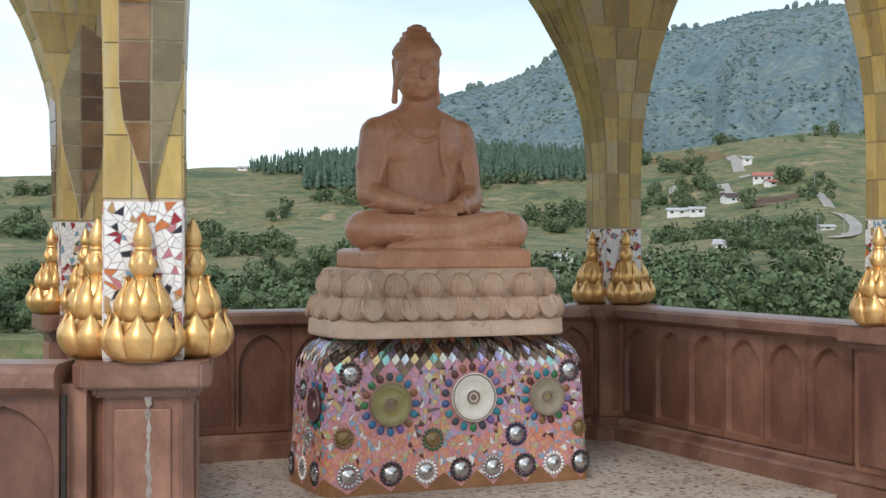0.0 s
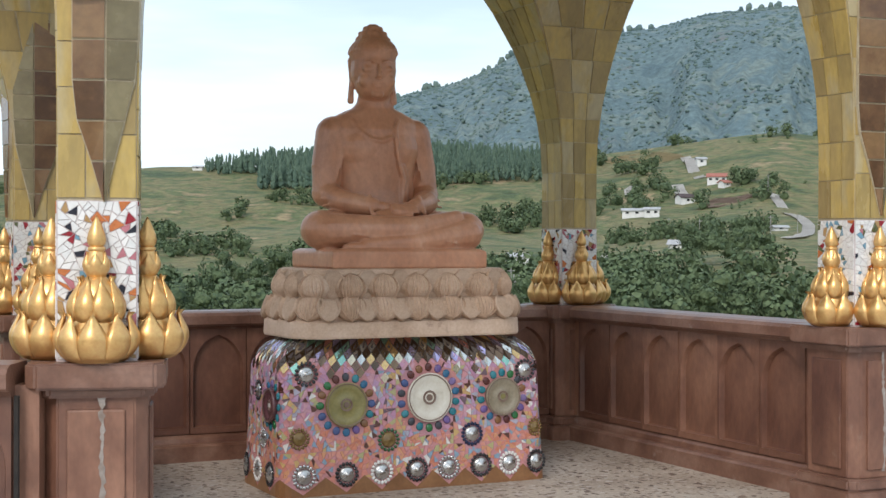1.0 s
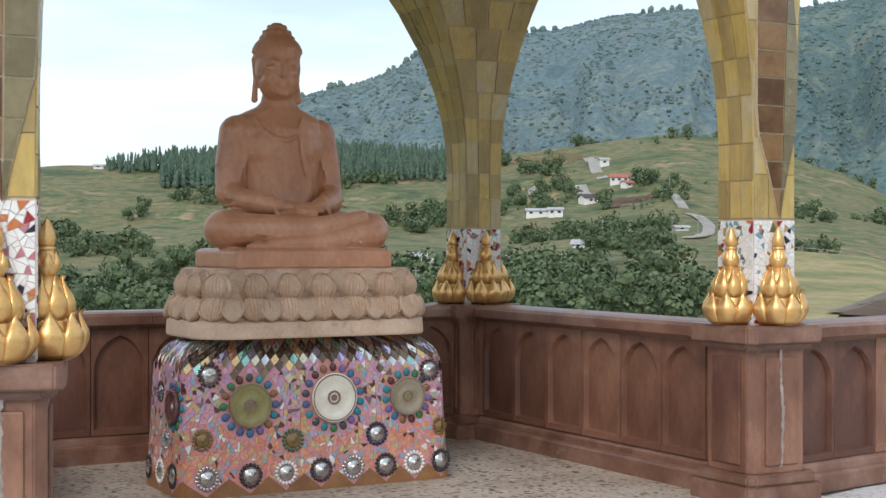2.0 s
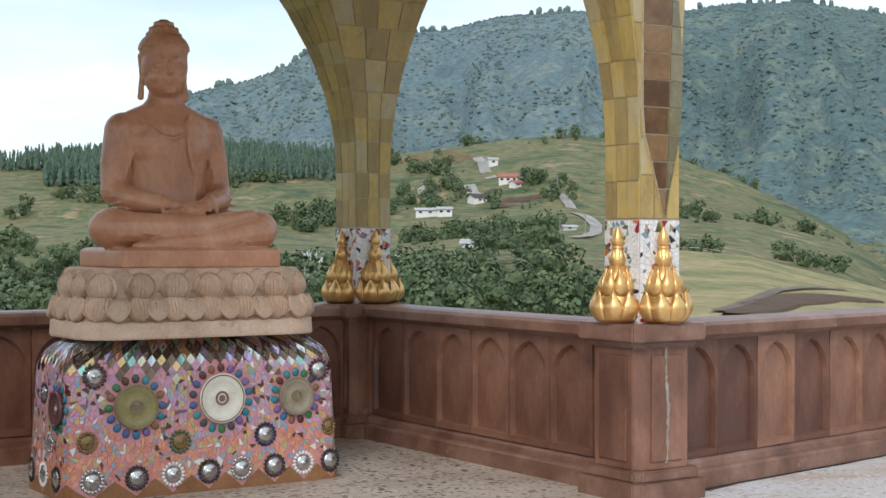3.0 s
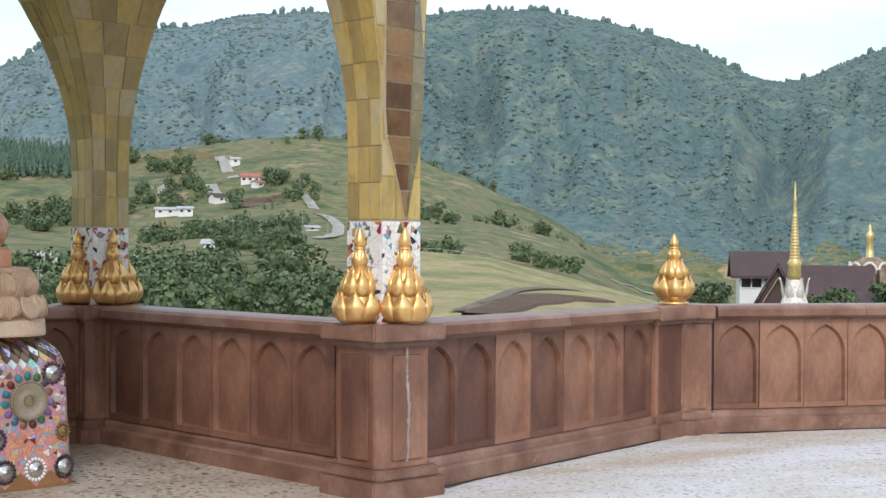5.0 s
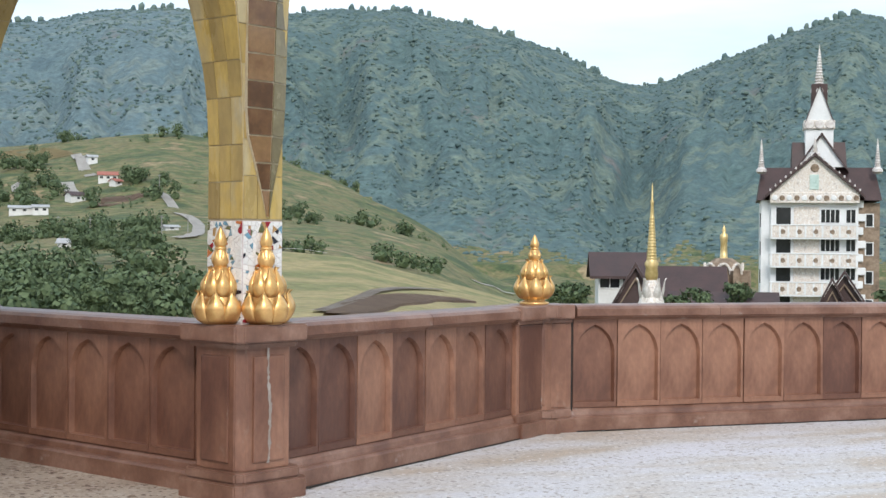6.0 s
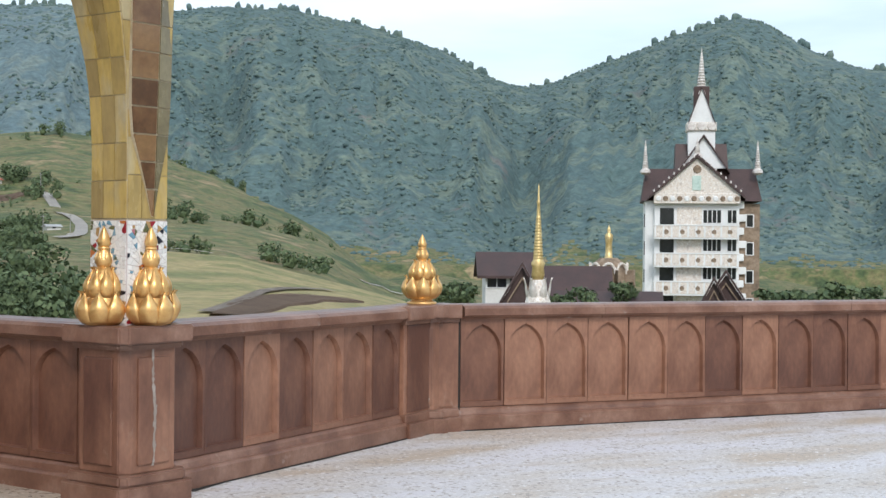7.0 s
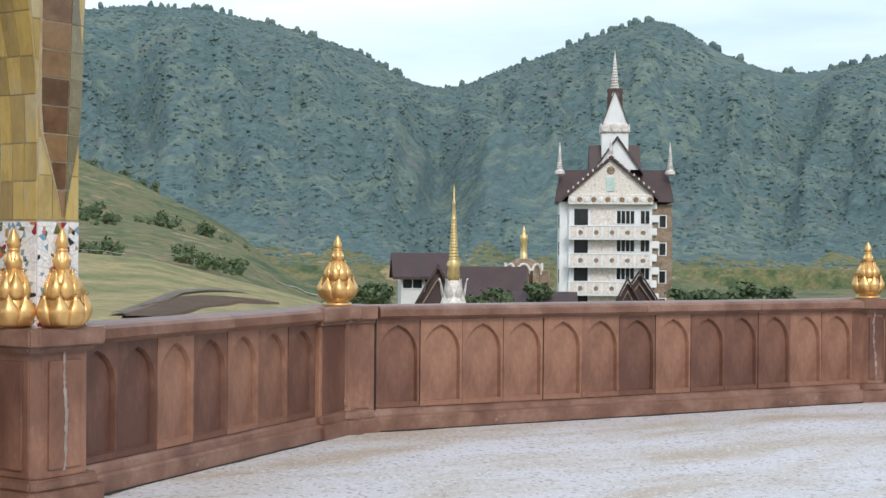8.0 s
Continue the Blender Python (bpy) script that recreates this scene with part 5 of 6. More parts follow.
while n < 95:
    az, r = rng.uniform(-19, 16.6), rng.uniform(158, 300)
    x, y = r * math.sin(radians(az)), r * math.cos(radians(az))
    if in_front_of_home(az, r) or noise.noise((x / 40, y / 40, 14)) + 0.42 * (1 - smooth(160, 250, r)) < 0.20:
        n += 0.35
        continue
    n += 1
    z, h = land(r, az), rng.uniform(3.6, 7.6)
    for k in range(6):
        o = rng.normal(size=3) * h * 0.22
        s = h * rng.uniform(0.18, 0.32)
        wood.leaves((x + o[0], y + o[1], z + h * 0.55 + o[2] * 0.8), (s, s, s * 0.85), 170, h * 0.026)
        wood.ball((x + o[0], y + o[1], z + h * 0.55 + o[2] * 0.8), (s * .6, s * .6, s * .5))
wood.done("valley_wood", M_LEAF, "leafy green trees crowding the valley below the terrace", "trees")

# pine plantation along the crest
pines = Clumps(4)
for i in range(1700):
    az = -7.6 + 15.0 * rng.uniform(0, 1)
    r = rng.uniform(545, 618)
    if az < -5.5 and r < 590:
        continue
    p = on_ground(az, r)
    h = rng.uniform(6.5, 9.0) * (0.55 + 0.45 * smooth(-7.8, -5, az)) * (1 - 0.35 * smooth(2, 7, az))
    for k in range(4):
        w = h * 0.14 * (1 - 0.20 * k)
        pines.ball((p.x + rng.normal() * .2, p.y, p.z + h * (0.22 + 0.22 * k)), (w, w, h * 0.20))
pines.done("pine_plantation", M_CONIFER, "dark pine plantation along the hill crest", "forest")


def tree(p, h, w, seed, label):
    """A single broad tree: trunk with limbs, crown of many leaves."""
    t = thing("tree", Matrix.Translation(p), label, "tree", "trees beside the buildings")
    bm = bmesh.new()
    rnd = random.Random(seed)
    capsule(bm, (0, 0, -1), (0.1, 0, h * 0.5), h * 0.035, h * 0.02, 8)
    for k in range(5):
        a = k * 1.26 + rnd.uniform(-.3, .3)
        capsule(bm, (0.1, 0, h * (0.35 + 0.04 * k)), (math.cos(a) * w * 0.5, math.sin(a) * w * 0.5, h * (0.6 + 0.06 * k)), h * 0.014, h * 0.006, 6)
    part("trunk", bm, M_TRUNK, t)
    c = Clumps(seed)
    for k in range(14):
        a, q = rnd.uniform(0, 6.28), rnd.uniform(0.1, 0.75)
        c.leaves((math.cos(a) * w * q, math.sin(a) * w * q, h * rnd.uniform(0.45, 0.92)), (w * .34, w * .34, h * .13), 75, w * 0.075)
    me = bpy.data.meshes.new("crown")
    me.from_pydata(np.concatenate(c.v).tolist(), [], np.concatenate(c.f).tolist())
    me.materials.append(M_LEAF)
    part("crown", me, None, t)


# ---- roads and village ----
M_ROAD = material("concrete_road", [(0.50, 0.47, 0.43), (0.62, 0.59, 0.55)], 0.9, scale=0.2, fine=1.5, bump=0)
M_EARTH = material("bare_earth", [(0.17, 0.11, 0.075), (0.27, 0.19, 0.13)], 0.95, scale=0.1, fine=1.0, bump=0.3, bump_dist=0.3)
M_TRACK = material("dusty_road", [(0.27, 0.225, 0.18), (0.38, 0.33, 0.28)], 0.95, scale=0.2, fine=1.5, bump=0.2, bump_dist=0.1)
M_STRAW = material("dry_grass", [(0.24, 0.18, 0.075), (0.32, 0.25, 0.12), (0.16, 0.15, 0.05)], 0.95, scale=0.06, fine=0.7, bump=0.5, bump_dist=0.5)


def road(points, width, mat=None, label="pale concrete road winding up the hillside"):
    pts = [slope_at(*p) for p in points]
    fine = []
    for a, b in zip(pts, pts[1:]):
        for i in range(6):
            q = a.lerp(b, i / 6)
            r, az = math.hypot(q.x, q.y), math.degrees(math.atan2(q.x, q.y))
            fine.append(on_ground(az, r, 0.45))
    fine.append(pts[-1] + Vector((0, 0, 0.45)))
    bm = bmesh.new()
    prev = None
    cross = 2 if width < 6 else 10
    for i, q in enumerate(fine):
        d = (fine[min(i + 1, len(fine) - 1)] - fine[max(i - 1, 0)]).normalized()
        s = Vector((d.y, -d.x, 0)).normalized() * width / 2 * (1.0 if width < 6 else 0.55 + 0.45 * math.sin(math.pi * i / (len(fine) - 1)) + 0.2 * noise.noise((i * 0.3, width, 0)))
        row = []
        for k in range(cross + 1):
            e = q + s * (2 * k / cross - 1)
            r, az = math.hypot(e.x, e.y), math.degrees(math.atan2(e.x, e.y))
            row.append(bm.verts.new(on_ground(az, r, 0.30 if 0 < k < cross or width < 6 else -0.3)))
        if prev:
            for k in range(cross):
                bm.faces.new((prev[k], prev[k + 1], row[k + 1], row[k]))
        prev = row
    bmesh.ops.solidify(bm, geom=list(bm.faces), thickness=-0.4)
    return tagged(new("road", mesh_of("road", bm, mat or M_ROAD)), label, "road", kind="structure")


road([(11.27, 3.41), (11.47, 3.19), (11.59, 2.85), (11.86, 2.56)], 4.0)
road([(10.96, 2.29), (11.08, 2.02), (11.21, 1.84)], 4.0)
road([(14.28, 1.98), (14.69, 1.87), (14.96, 1.46), (15.3, 1.15), (15.75, 0.93), (15.97, 0.71), (15.95, 0.44), (15.64, 0.3), (15.08, 0.23)], 3.2)
road([(20.66, -2.7), (21.31, -2.5), (22.18, -2.15), (22.94, -1.83), (23.81, -1.71), (24.77, -1.72), (25.63, -1.77)], 1.7, M_TRACK, "dusty road across the grassy spur")
road([(9.13, 1.89), (9.08, 2.12), (9.31, 2.27)], 3.5)
road([(7.7, -0.83), (8.25, -0.42)], 2.2)
road([(19.2, -0.16), (20.09, -0.22), (20.97, -0.34)], 0.9, None, "pale wall along the grassy spur")
road([(26.79, -1.35), (27.63, -1.6), (28.46, -1.9)], 1.2, None, "pale track down the grassy spur")
road([(12.1, 1.4), (13.0, 1.75), (13.9, 1.9)], 14, M_EARTH, "bare brown field on the hillside")
road([(8.2, 3.2), (9.5, 3.4), (10.8, 3.3)], 26, M_STRAW, "dry straw-coloured field on the hillside")
road([(21.6, -2.78), (23.0, -2.25), (24.6, -2.05), (26.6, -2.15)], 7.5, M_EARTH, "bare brown bank beside the road")

M_WALL_W = material("white_render", [(0.62, 0.61, 0.58), (0.74, 0.73, 0.70)], 0.8, scale=0.5, fine=6, stain=(0.45, 0.43, 0.40), stain_scale=0.4, stain_at=0.66)
M_ROOF_R = material("red_roof", [(0.30, 0.10, 0.07), (0.40, 0.16, 0.12)], 0.8, scale=1, fine=8)
M_ROOF_B = material("dark_brown_roof", [(0.040, 0.022, 0.020), (0.070, 0.038, 0.034)], 0.55, scale=0.8, fine=6, bump=0.4, bump_dist=0.03)
M_ROOF_G = material("grey_metal_roof", [(0.30, 0.30, 0.30), (0.45, 0.45, 0.45)], 0.5, scale=0.6, fine=6)
M_GLASS_D = material("dark_window", [(0.010, 0.012, 0.014), (0.025, 0.028, 0.03)], 0.08, scale=1, bump=0)
M_CONCRETE = material("raw_concrete", [(0.25, 0.24, 0.22), (0.36, 0.35, 0.33)], 0.85, scale=0.5, fine=5)


def gable_roof(w, d, z, rise, over=0.4, thick=0.18):
    """Ridge along x."""
    bm = bmesh.new()
    prof = [(-d / 2 - over, z - over * 0.5), (0, z + rise), (d / 2 + over, z - over * 0.5), (d / 2 + over, z - over * 0.5 + thick), (0, z + rise + thick * 1.2), (-d / 2 - over, z - over * 0.5 + thick)]
    bm.free()
    return extrude_profile(prof, -w / 2 - over, w / 2 + over)


def gable_end(d, z, rise, x0, x1):
    return extrude_profile([(-d / 2, z), (d / 2, z), (0, z + rise)], x0, x1)


def house(p, turn, w, d, h, rise, roof, label, windows=3):
    t = thing("house", Matrix.Translation(p) @ pose(0, 0, 0, 0, 0, turn), label, "house", "village houses")
    part("wall", boxed(-w / 2, w / 2, -d / 2, d / 2, -2.5, h), M_WALL_W, t)
    part("roof", gable_roof(w, d, h, rise), roof, t)
    for x in (-w / 2, w / 2 - 0.12):
        part("gable", gable_end(d, h, rise, x, x + 0.12), M_WALL_W, t)
    for i in range(windows):
        x = -w / 2 + (i + 0.5) * w / windows
        win = part("window", boxed(x - 0.6, x + 0.6, -d / 2 - 0.05, -d / 2 + 0.02, h * 0.35, h * 0.8), M_WALL_W, t)
        part("pane", boxed(x - 0.5, x + 0.5, -d / 2 - 0.07, -d / 2 - 0.04, h * 0.39, h * 0.76), M_GLASS_D, win)
    return t


house(slope_at(12.49, 2.40), -12, 6.5, 4.5, 2.1, 1.0, M_ROOF_R, "white village house with a red gable roof")
house(slope_at(12.78, 2.22), 30, 3, 3, 1.5, 0.7, M_ROOF_R, "small white outbuilding with a red roof", 1)
house(slope_at(4.41, 2.95), -4, 6.5, 4.5, 2.2, 1.0, M_ROOF_G, "white farmhouse on the wooded slope")
house(slope_at(9.40, 1.13), -9, 9.0, 4.5, 1.7, 0.5, M_ROOF_G, "long low white building on the hillside")
house(slope_at(9.98, 1.15), -9, 4.5, 4.5, 1.9, 0.5, M_ROOF_G, "low white building on the hillside", 2)
house(slope_at(4.7, -0.85), 10, 4.2, 3.2, 1.9, 0.5, M_ROOF_G, "small grey shed with a metal roof", 1)
house(slope_at(10.94, -0.15), -25, 3.2, 2.6, 0.9, 0.8, M_ROOF_G, "dark hut with a pale metal roof", 1)
house(slope_at(11.26, 1.62), 20, 5, 4, 2, 1.0, M_ROOF_B, "small dark-roofed hut among trees", 1)
house(slope_at(11.88, 3.10), 0, 3.5, 3, 2, 0.6, M_ROOF_G, "tiny white hut beside the road", 1)
house(slope_at(14.88, 0.55), 5, 3.6, 2.6, 0.9, 0.3, M_ROOF_G, "low white roof in the field", 1)
house(slope_at(-7.9, 2.90), 0, 4, 3, 1.1, 0.4, M_ROOF_G, "white hut on the hill crest", 1)

# half-built concrete house
p = slope_at(4.16, -2.2)
frame_house = thing("concrete_building", Matrix.Translation(p) @ pose(0, 0, 0, 0, 0, 8), "half-built concrete house with open floors", "building")
for k in range(4):
    part("floor_slab", boxed(-2.2, 2.2, -2, 2, -1.0 + 1.25 * k, -0.84 + 1.25 * k), M_CONCRETE, frame_house)
for i in range(3):
    for j in (-1.9, 1.75):
        part("column", boxed(-2.1 + 2.0 * i, -1.9 + 2.0 * i, j, j + 0.2, -3, 3.9), M_CONCRETE, frame_house)
for bearing, rise, h in ((14.54, 0.21, 5.5), (15.55, 0.39, 5), (11.83, 0.28, 4.5), (10.64, 0.45, 4), (14.44, 2.0, 6), (4.45, -1.9, 4)):
    q = slope_at(bearing, rise)
    bm = bmesh.new()
    capsule(bm, (0, 0, -0.5), (0, 0, h), 0.11, 0.08, 6)
    box(bm, -0.6, 0.6, -0.05, 0.05, h - 0.5, h - 0.38)
    ob = new("utility_pole", mesh_of("utility_pole", bm, M_CONCRETE))
    ob.matrix_basis = Matrix.Translation(q)
    tagged(ob, "thin grey utility pole on the hillside", "pole", "utility poles")

# ---- the white tower and the buildings round it ----
M_TOWER = material("white_tower_render", [(0.70, 0.71, 0.70), (0.80, 0.81, 0.80)], 0.75, scale=0.4, fine=5, stain=(0.58, 0.60, 0.60), stain_scale=0.25, stain_at=0.62)
M_ORNATE = material("mosaic_render", [(0.52, 0.45, 0.39), (0.80, 0.77, 0.72), (0.60, 0.50, 0.40), (0.84, 0.82, 0.78)], 0.5, scale=3.5, fine=9, bump=0.4, bump_dist=0.05, spread=(0.38, 0.62))
M_RUBBLE = material("brown_rubble_stone", [(0.14, 0.10, 0.07), (0.26, 0.19, 0.13), (0.34, 0.26, 0.19)], 0.85, scale=1.6, fine=5, bump=0.6, bump_dist=0.06)
M_PALEGREEN = material("pale_green_panel", [(0.42, 0.56, 0.50), (0.55, 0.66, 0.60)], 0.3, scale=1.5, fine=6)
M_PALEGOLD = material("gilded_spire", [(0.55, 0.38, 0.14), (0.78, 0.60, 0.30)], 0.35, 0.6, scale=2.5, fine=12)
M_SPIRE = material("silver_white_spire", [(0.50, 0.44, 0.40), (0.75, 0.72, 0.68)], 0.4, 0.2, scale=3, fine=12)
BEAR, FAR = 40.19, 150.0
tower = thing("white_tower", pose(FAR * math.sin(radians(BEAR)), FAR * math.cos(radians(BEAR)), 0, 0, 0, -BEAR + 3.5),
              "white tower with mosaic balconies, brown roofs and spires", "tower")


def slant_roof(x0, x1, y0, y1, z0, x2, x3, y2, y3, z1):
    bm = bmesh.new()
    a = [bm.verts.new(q) for q in ((x0, y0, z0), (x1, y0, z0), (x1, y1, z0), (x0, y1, z0))]
    b = [bm.verts.new(q) for q in ((x2, y2, z1), (x3, y2, z1), (x3, y3, z1), (x2, y3, z1))]
    for i in range(4):
        j = (i + 1) % 4
        bm.faces.new((a[i], a[j], b[j], b[i]))
    bm.faces.new(a), bm.faces.new(b)
    return bm


def facing_gable(x0, x1, z0, z1, y0, y1):
    """A triangular front in the xz plane."""
    bm = bmesh.new()
    xm = (x0 + x1) / 2
    a = [bm.verts.new((x, y0, z)) for x, z in ((x0, z0), (x1, z0), (xm, z1))]
    b = [bm.verts.new((x, y1, z)) for x, z in ((x0, z0), (x1, z0), (xm, z1))]
    for i in range(3):
        j = (i + 1) % 3
        bm.faces.new((a[i], a[j], b[j], b[i]))
    bm.faces.new(a), bm.faces.new(b)
    return bm


def gable_cover(x0, x1, z0, z1, y0, y1, over, thick):
    """Two roof slopes over a facing gable; ridge along y."""
    xm = (x0 + x1) / 2
    bm = bmesh.new()
    k = over * (z1 - z0) / ((x1 - x0) / 2)
    pts = [(x0 - over, z0 - k), (xm, z1), (x1 + over, z0 - k), (x1 + over, z0 - k + thick), (xm, z1 + thick * 1.3), (x0 - over, z0 - k + thick)]
    a = [bm.verts.new((x, y0, z)) for x, z in pts]
    b = [bm.verts.new((x, y1, z)) for x, z in pts]
    for i in range(6):
        j = (i + 1) % 6
        bm.faces.new((a[i], a[j], b[j], b[i]))
    bm.faces.new(a), bm.faces.new(b)
    return bm


def spire_mesh(r, z0, z1, n=16, rings=9):
    prof = [(r * 0.6, z0), (r, z0 + (z1 - z0) * 0.05), (r * 0.95, z0 + (z1 - z0) * 0.12), (r * 0.55, z0 + (z1 - z0) * 0.18)]
    for i in range(rings):
        t = 0.2 + 0.62 * i / rings
        q = r * 0.55 * (1 - t) ** 1.1 + 0.04
        prof += [(q, z0 + (z1 - z0) * t), (q * 1.25, z0 + (z1 - z0) * (t + 0.02)), (q * 0.9, z0 + (z1 - z0) * (t + 0.045))]
    prof += [(0.06, z0 + (z1 - z0) * 0.9), (0.0, z1)]
    return lathe(prof, n)


part("main_block", boxed(-5.7, 3.85, 0.5, 10, -14, 6.6), M_TOWER, tower, "white rendered main block")
part("stone_wing", boxed(3.86, 5.95, 0.9, 9.5, -14, 6.3), M_RUBBLE, tower, "brown rubble-stone wing")
part("front_bay", boxed(-4.75, 3.8, 0.0, 0.6, -14, 6.5), M_TOWER, tower)
for k in range(9):
    part("quoin", boxed(3.7, 4.35 + 0.25 * (k % 2), 0.55, 0.88, -5.0 + 1.35 * k, -4.25 + 1.35 * k, 0.08), M_TOWER, tower)
part("main_roof", slant_roof(-6.1, 6.1, 0.2, 10.3, 6.55, -5.6, 5.6, 3.2, 7.2, 10.0), M_ROOF_B, tower, "dark brown tiled roof")
part("pediment", facing_gable(-4.7, 3.7, 7.3, 10.9, -0.6, 3.0), M_ORNATE, tower, "white pediment covered in mosaic ornament")
part("pediment_roof", gable_cover(-4.7, 3.7, 7.3, 10.95, -1.0, 5.0, 0.7, 0.28), M_ROOF_B, tower)
part("pediment_band", boxed(-4.85, 3.85, -0.75, 0.4, 6.25, 7.3, 0.05), M_ORNATE, tower, "mosaic parapet band with round medallions")
for i in range(12):
    part("medallion", lathe([(0, 0.1), (0.22, 0.09), (0.28, 0.0)], 14), M_RUBBLE if i % 2 else M_TOWER, tower, m=pose(-4.4 + 0.72 * i, -0.76, 6.75, 90, 0, 0))
for s in (-1, 1):
    for k in range(9):
        x = -0.5 + s * (0.35 + 0.5 * k)
        part("crocket", lathe([(0.0, 0), (0.12, 0.1), (0.08, 0.24), (0, 0.36)], 8), M_SPIRE, tower, m=pose(x, -0.95, 11.15 - (0.35 + 0.5 * k) * 0.868, 0, 0, 0))
part("pediment_window", boxed(-1.0, -0.1, -0.68, -0.55, 7.6, 9.1, 0.04), M_PALEGREEN, tower, "pale green pediment window")
part("pediment_rose", lathe([(0, 0.12), (0.35, 0.1), (0.45, 0)], 8), M_RUBBLE, tower, m=pose(-0.5, -0.6, 9.75, 90, 0, 0))
part("pediment_finial", spire_mesh(0.55, 11.0, 13.0), M_SPIRE, tower, m=pose(-0.5, -0.4, 0, 0, 0, 0))
part("upper_roof", slant_roof(-2.6, 2.9, 3.0, 8.0, 9.6, -2.5, 2.8, 4.5, 6.5, 12.7), M_ROOF_B, tower)
part("upper_gable", facing_gable(-2.0, 2.6, 10.0, 13.2, 2.2, 3.6), M_TOWER, tower)
part("upper_gable_roof", gable_cover(-2.0, 2.6, 10.0, 13.25, 1.9, 4.5, 0.4, 0.22), M_ROOF_B, tower)
part("lantern", boxed(-1.25, 1.55, 3.4, 6.0, 10.0, 14.4, 0.05), M_TOWER, tower, "white square lantern stage")
part("lantern_band", boxed(-1.4, 1.7, 3.2, 6.2, 14.0, 14.9, 0.08), M_ORNATE, tower)
for i in range(3):
    part("medallion", lathe([(0, 0.12), (0.42, 0.12), (0.5, 0.0)], 16), M_SPIRE, tower, m=pose(-0.9 + 1.05 * i, 3.2, 14.45, 90, 0, 0))
part("lantern_gable", facing_gable(-1.15, 1.45, 14.9, 18.4, 3.3, 6.0), M_TOWER, tower)
part("lantern_roof", boxed(-0.65, 0.95, 3.8, 5.6, 16.2, 18.7, 0.05), M_ROOF_B, tower)
part("lantern_gable_roof", gable_cover(-1.15, 1.45, 14.9, 18.45, 3.1, 6.2, 0.15, 0.18), M_ROOF_B, tower)
part("great_spire", spire_mesh(0.9, 17.6, 22.9, 18, 11), M_SPIRE, tower, "silver-white ringed spire", m=pose(0.15, 4.6, 0, 0, 0, 0))
for x in (-5.7, 5.75):
    part("corner_spire", spire_mesh(0.55, 9.3, 12.9), M_SPIRE, tower, m=pose(x, 1.5, 0, 0, 0, 0))


def window(host, x0, x1, y, z0, z1, panes=2):
    f = part("window", boxed(x0 - .08, x1 + .08, y - 0.06, y + 0.05, z0 - .08, z1 + .08), M_TOWER, host)
    w = (x1 - x0) / panes
    for i in range(panes):
        part("pane", boxed(x0 + i * w + 0.04, x0 + (i + 1) * w - 0.04, y - 0.085, y - 0.055, z0, z1), M_GLASS_D, f)


for k, zf in enumerate((3.55, 0.68, -2.2, -5.05)):
    window(tower, -4.25, -2.75, 0.0, zf + 0.55, zf + 2.25, 1)
    window(tower, 0.15, 2.0, 0.0, zf + 0.75, zf + 2.05, 4)
    window(tower, 2.6, 3.55, 0.0, zf + 0.75, zf + 2.05, 2)
    part("ornate_panel", boxed(-2.5, 0.0, -0.07, 0.03, zf + 0.5, zf + 2.35), M_ORNATE, tower)
    window(tower, 4.6, 5.3, 0.9, zf + 0.4, zf + 1.6, 1)
    side = part("side_window", boxed(-5.78, -5.68, 1.6, 2.6, zf + 0.3, zf + 1.7), M_GLASS_D, tower)
    if k < 3:
        b = part("balcony", boxed(-4.85, 3.7, -1.1, 0.0, zf - 0.95, zf - 0.78, 0.03), M_TOWER, tower)
        part("balcony_front", boxed(-4.85, 3.7, -1.12, -0.98, zf - 0.78, zf + 0.42, 0.03), M_ORNATE, b)
        part("handrail", boxed(-4.95, 3.8, -1.18, -0.92, zf + 0.42, zf + 0.54, 0.03), M_TOWER, b)
        for i in range(11):
            part("pilaster", boxed(-4.8 + 0.83 * i, -4.62 + 0.83 * i, -1.17, -1.1, zf - 0.75, zf + 0.40), M_TOWER, b)
        for i in range(5):
            part("medallion", lathe([(0, 0.06), (0.2, 0.06), (0.26, 0)], 12), M_RUBBLE, b, m=pose(-3.6 + 1.6 * i, -1.13, zf - 0.2, 90, 0, 0))


def at_bearing(bearing, r, z=0.0):
    return Vector((r * math.sin(radians(bearing)), r * math.cos(radians(bearing)), z))


def brown_hall(bearing, r, turn, w, d, z0, z1, rise, label, white=True):
    t = thing("brown_roofed_house", Matrix.Translation(at_bearing(bearing, r)) @ pose(0, 0, 0, 0, 0, -bearing + turn), label, "house", "brown-roofed houses")
    part("wall", boxed(-w / 2, w / 2, -d / 2, d / 2, -14, z1), M_WALL_W if white else M_RUBBLE, t)
    part("roof", gable_roof(w, d, z1, rise, 0.7, 0.22), M_ROOF_B, t, "dark brown tiled gable roof")
    for x in (-w / 2, w / 2 - 0.15):
        part("gable", gable_end(d, z1, rise, x, x + 0.15), M_WALL_W if white else M_RUBBLE, t)
    for i in range(2):
        x = -w / 4 + i * w / 2
        window(t, x - 0.8, x + 0.8, -d / 2, z0, z0 + 1.0, 2)
    return t


brown_hall(32.55, 118, 4, 3.6, 5, -1.6, -0.55, 1.5, "white house with a dark brown roof")
brown_hall(34.6, 132, 2, 8.4, 6, -3.8, -2.6, 2.3, "long house under a dark brown roof", False)
brown_hall(36.6, 120, 0, 7.5, 5, -4.5, -3.4, 1.2, "low annex under a dark brown roof", False)


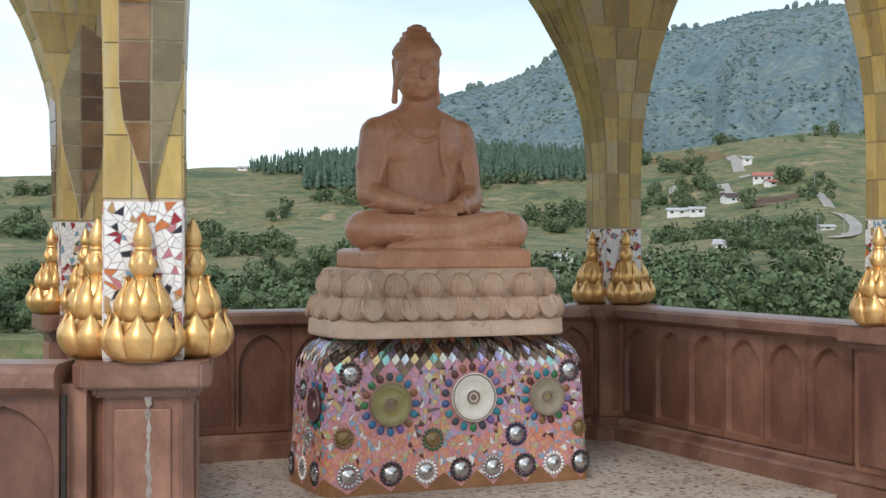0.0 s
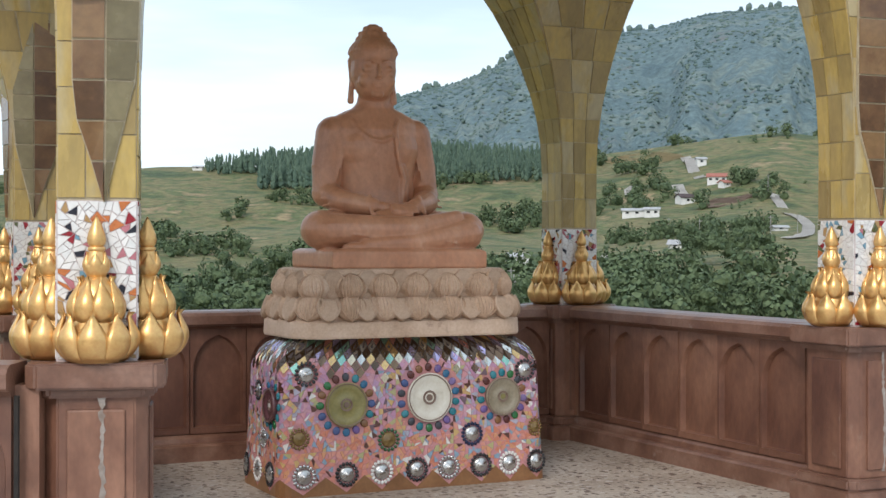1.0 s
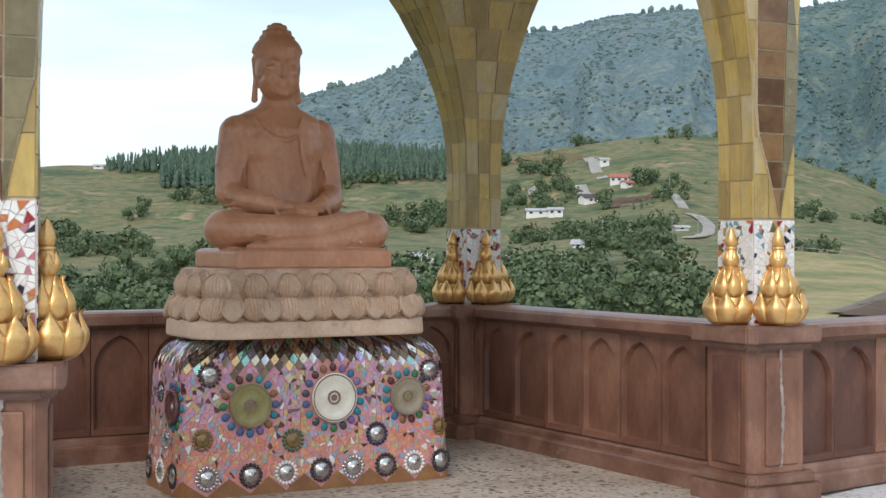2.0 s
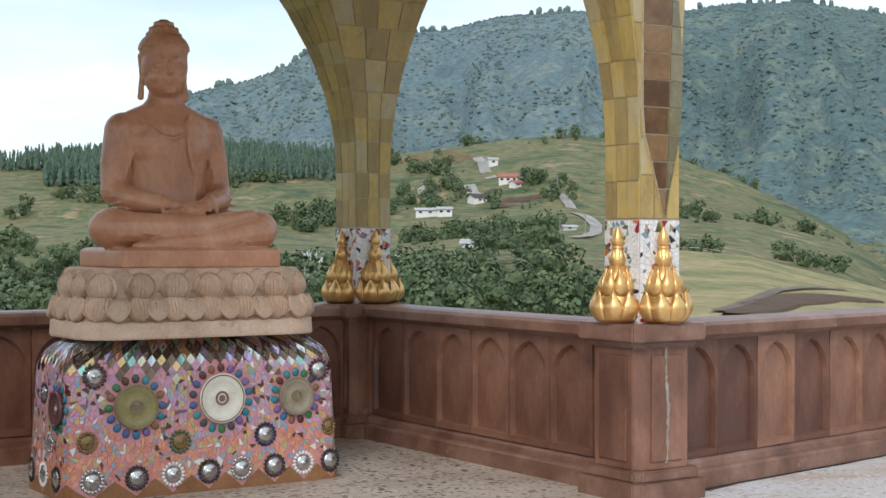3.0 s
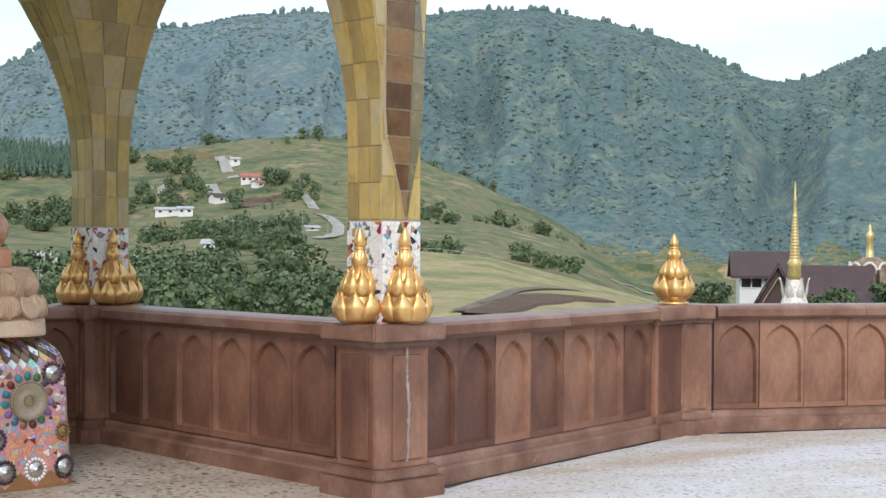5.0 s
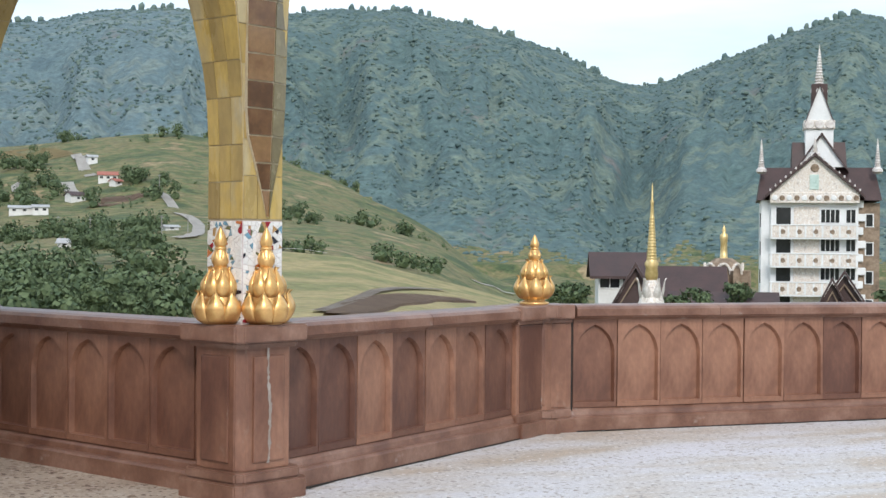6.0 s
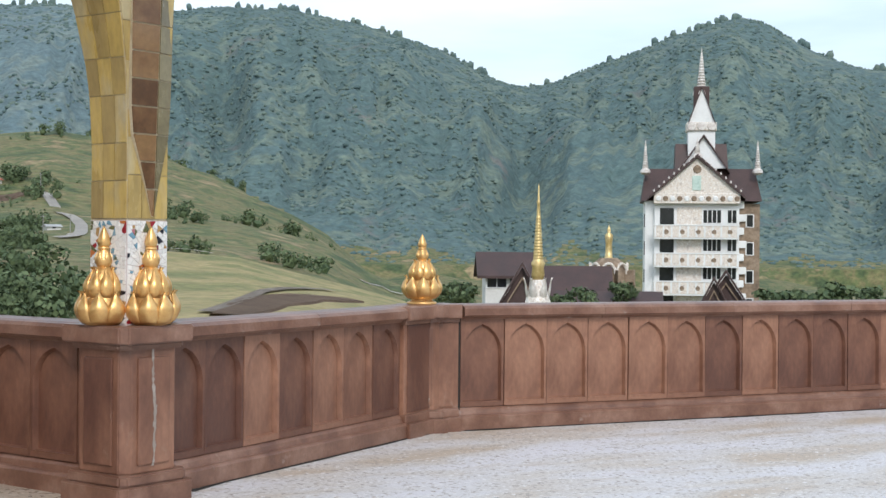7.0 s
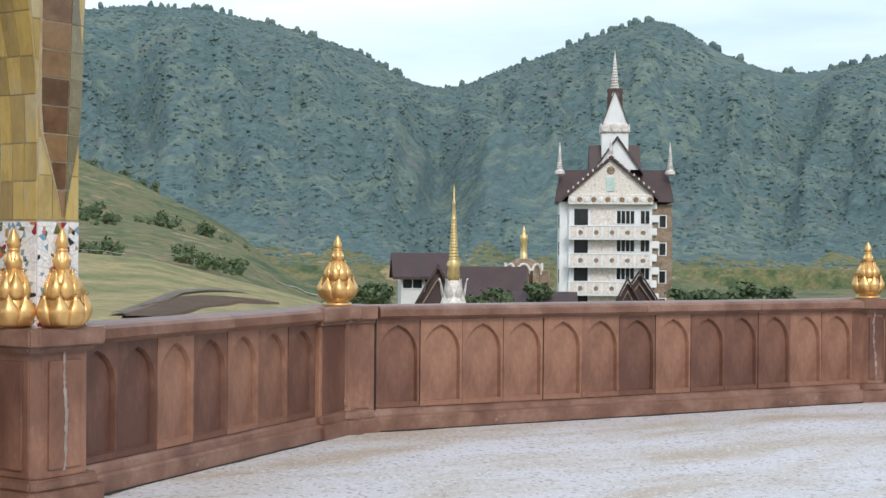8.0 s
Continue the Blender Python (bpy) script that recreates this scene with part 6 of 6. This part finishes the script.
def porch(bearing, r, w, z0, z1, label):
    t = thing("steep_gable_porch", Matrix.Translation(at_bearing(bearing, r)) @ pose(0, 0, 0, 0, 0, -bearing), label, "porch", "steep dark gables")
    part("front", facing_gable(-w / 2, w / 2, z0, z1, 0.0, 0.3), M_ROOF_B, t)
    part("roof", gable_cover(-w / 2, w / 2, z0, z1 + 0.1, -0.5, 4.0, 0.3, 0.25), M_ROOF_B, t)
    part("wall", boxed(-w / 2 + .2, w / 2 - .2, 0.3, 3.6, -14, z0), M_RUBBLE, t)
    part("bargeboard", gable_cover(-w / 2 + 0.5, w / 2 - 0.5, z0, z1 - 0.9, -0.25, 0.0, 0.1, 0.15), M_RUBBLE, t)
    return t


porch(33.2, 108, 3.2, -2.6, 0.1, "steep dark brown gable beside the golden spire")
porch(41.15, 128, 4.6, -4.0, -0.6, "steep dark brown gable before the tower")
porch(40.7, 126, 3.0, -4.0, -1.2, "small dark brown gable before the tower")

# golden ringed spire on a white foot
chedi = thing("golden_spire", Matrix.Translation(at_bearing(33.82, 100)), "slender golden ringed spire on a white ornate foot", "spire")
part("foot", lathe([(1.3, -9), (1.25, -3.2), (1.0, -2.6), (0.75, -1.7), (0.45, -0.9), (0.35, -0.6)], 12), M_ORNATE, chedi, "white and gold ornate foot")
prof = [(0.34, -0.7), (0.46, -0.3), (0.40, 0.2), (0.50, 0.5), (0.34, 0.75)]
for i in range(14):
    q, z = 0.34 - 0.014 * i, 0.8 + 0.21 * i
    prof += [(q, z), (q + 0.035, z + 0.07), (q * 0.92, z + 0.15)]
prof += [(0.13, 3.85), (0.10, 4.6), (0.13, 4.75), (0.07, 4.9), (0.05, 5.7), (0.0, 6.1)]
part("ringed_spire", lathe(prof, 20), M_PALEGOLD, chedi, "gilded rings tapering to a point", smooth=True)
for i in range(6):
    a = radians(60 * i)
    part("foot_petal", petal(0.5, 0.9, -2.6, -0.5, 26, 0.15, 0.1), M_SPIRE, chedi, m=pose(0, 0, 0, 0, 0, 60 * i))

# arched shrine with a golden figure on top
shrine = thing("arched_shrine", Matrix.Translation(at_bearing(36.6, 135, 1.9)) @ pose(0, 0, 0, 0, 0, -36.6), "ornate brown shrine with round arches under a golden figure", "shrine")
part("drum", lathe([(2.0, -14), (1.75, -3.5), (1.6, -2.2), (1.3, -1.6), (0.8, -1.2)], 16), M_RUBBLE, shrine)
for i in range(8):
    a = 45 * i
    bm = bmesh.new()
    for k in range(9):
        b0, b1 = math.pi * k / 9, math.pi * (k + 1) / 9
        capsule(bm, (0.62 * math.cos(b0), 0, 0.9 * math.sin(b0)), (0.62 * math.cos(b1), 0, 0.9 * math.sin(b1)), 0.13, 0.13, 6)
    part("arch", bm, M_ORNATE, shrine, m=pose(0, 0, 0, 0, 0, a) @ pose(0, -1.7, -2.6))
    part("buttress", boxed(-0.15, 0.15, -2.6, -1.6, -5.0, -2.3, 0.05), M_RUBBLE, shrine, m=pose(0, 0, 0, 0, 0, a + 22.5))
fig = new("golden_figure", mesh_of("golden_figure", lathe([(0.75, -1.35), (0.6, -1.15), (0.35, -1.0), (0.32, -0.3), (0.30, 0.3), (0.38, 0.8), (0.36, 1.1), (0.14, 1.3), (0.18, 1.5), (0.13, 1.72), (0.04, 1.9), (0, 2.1)], 14), M_PALEGOLD, True))
fig.matrix_basis = Matrix.Translation(at_bearing(36.6, 135, 1.75))
tagged(fig, "slim golden standing statue on the shrine", "statue")

for bearing, r, h, w, z, k in ((35.45, 110, 3.2, 1.8, -4.6, 21), (37.2, 118, 3.4, 1.6, -4.6, 22), (31.0, 150, 4.2, 2.2, -6.0, 23), (43.2, 140, 3.4, 2.6, -5.6, 24),
                               (45.1, 128, 4.0, 3.2, -5.2, 25), (46.2, 150, 4.0, 2.6, -6.0, 26), (34.9, 116, 3.0, 1.6, -5.2, 27), (30.4, 165, 4.5, 2.0, -6.6, 28), (44.2, 150, 3.6, 2.4, -6.0, 29)):
    tree(at_bearing(bearing, r, z), h, w, k, "bushy green tree behind the parapet")
shed = thing("metal_roofed_shed", Matrix.Translation(at_bearing(48.6, 130)) @ pose(0, 0, 0, 0, 0, -48), "low shed with a pale grey metal roof", "shed")
part("roof", gable_roof(9, 5, -4.5, 0.7), M_ROOF_G, shed)
part("wall", boxed(-4.5, 4.5, -2.4, 2.4, -14, -4.6), M_WALL_W, shed)
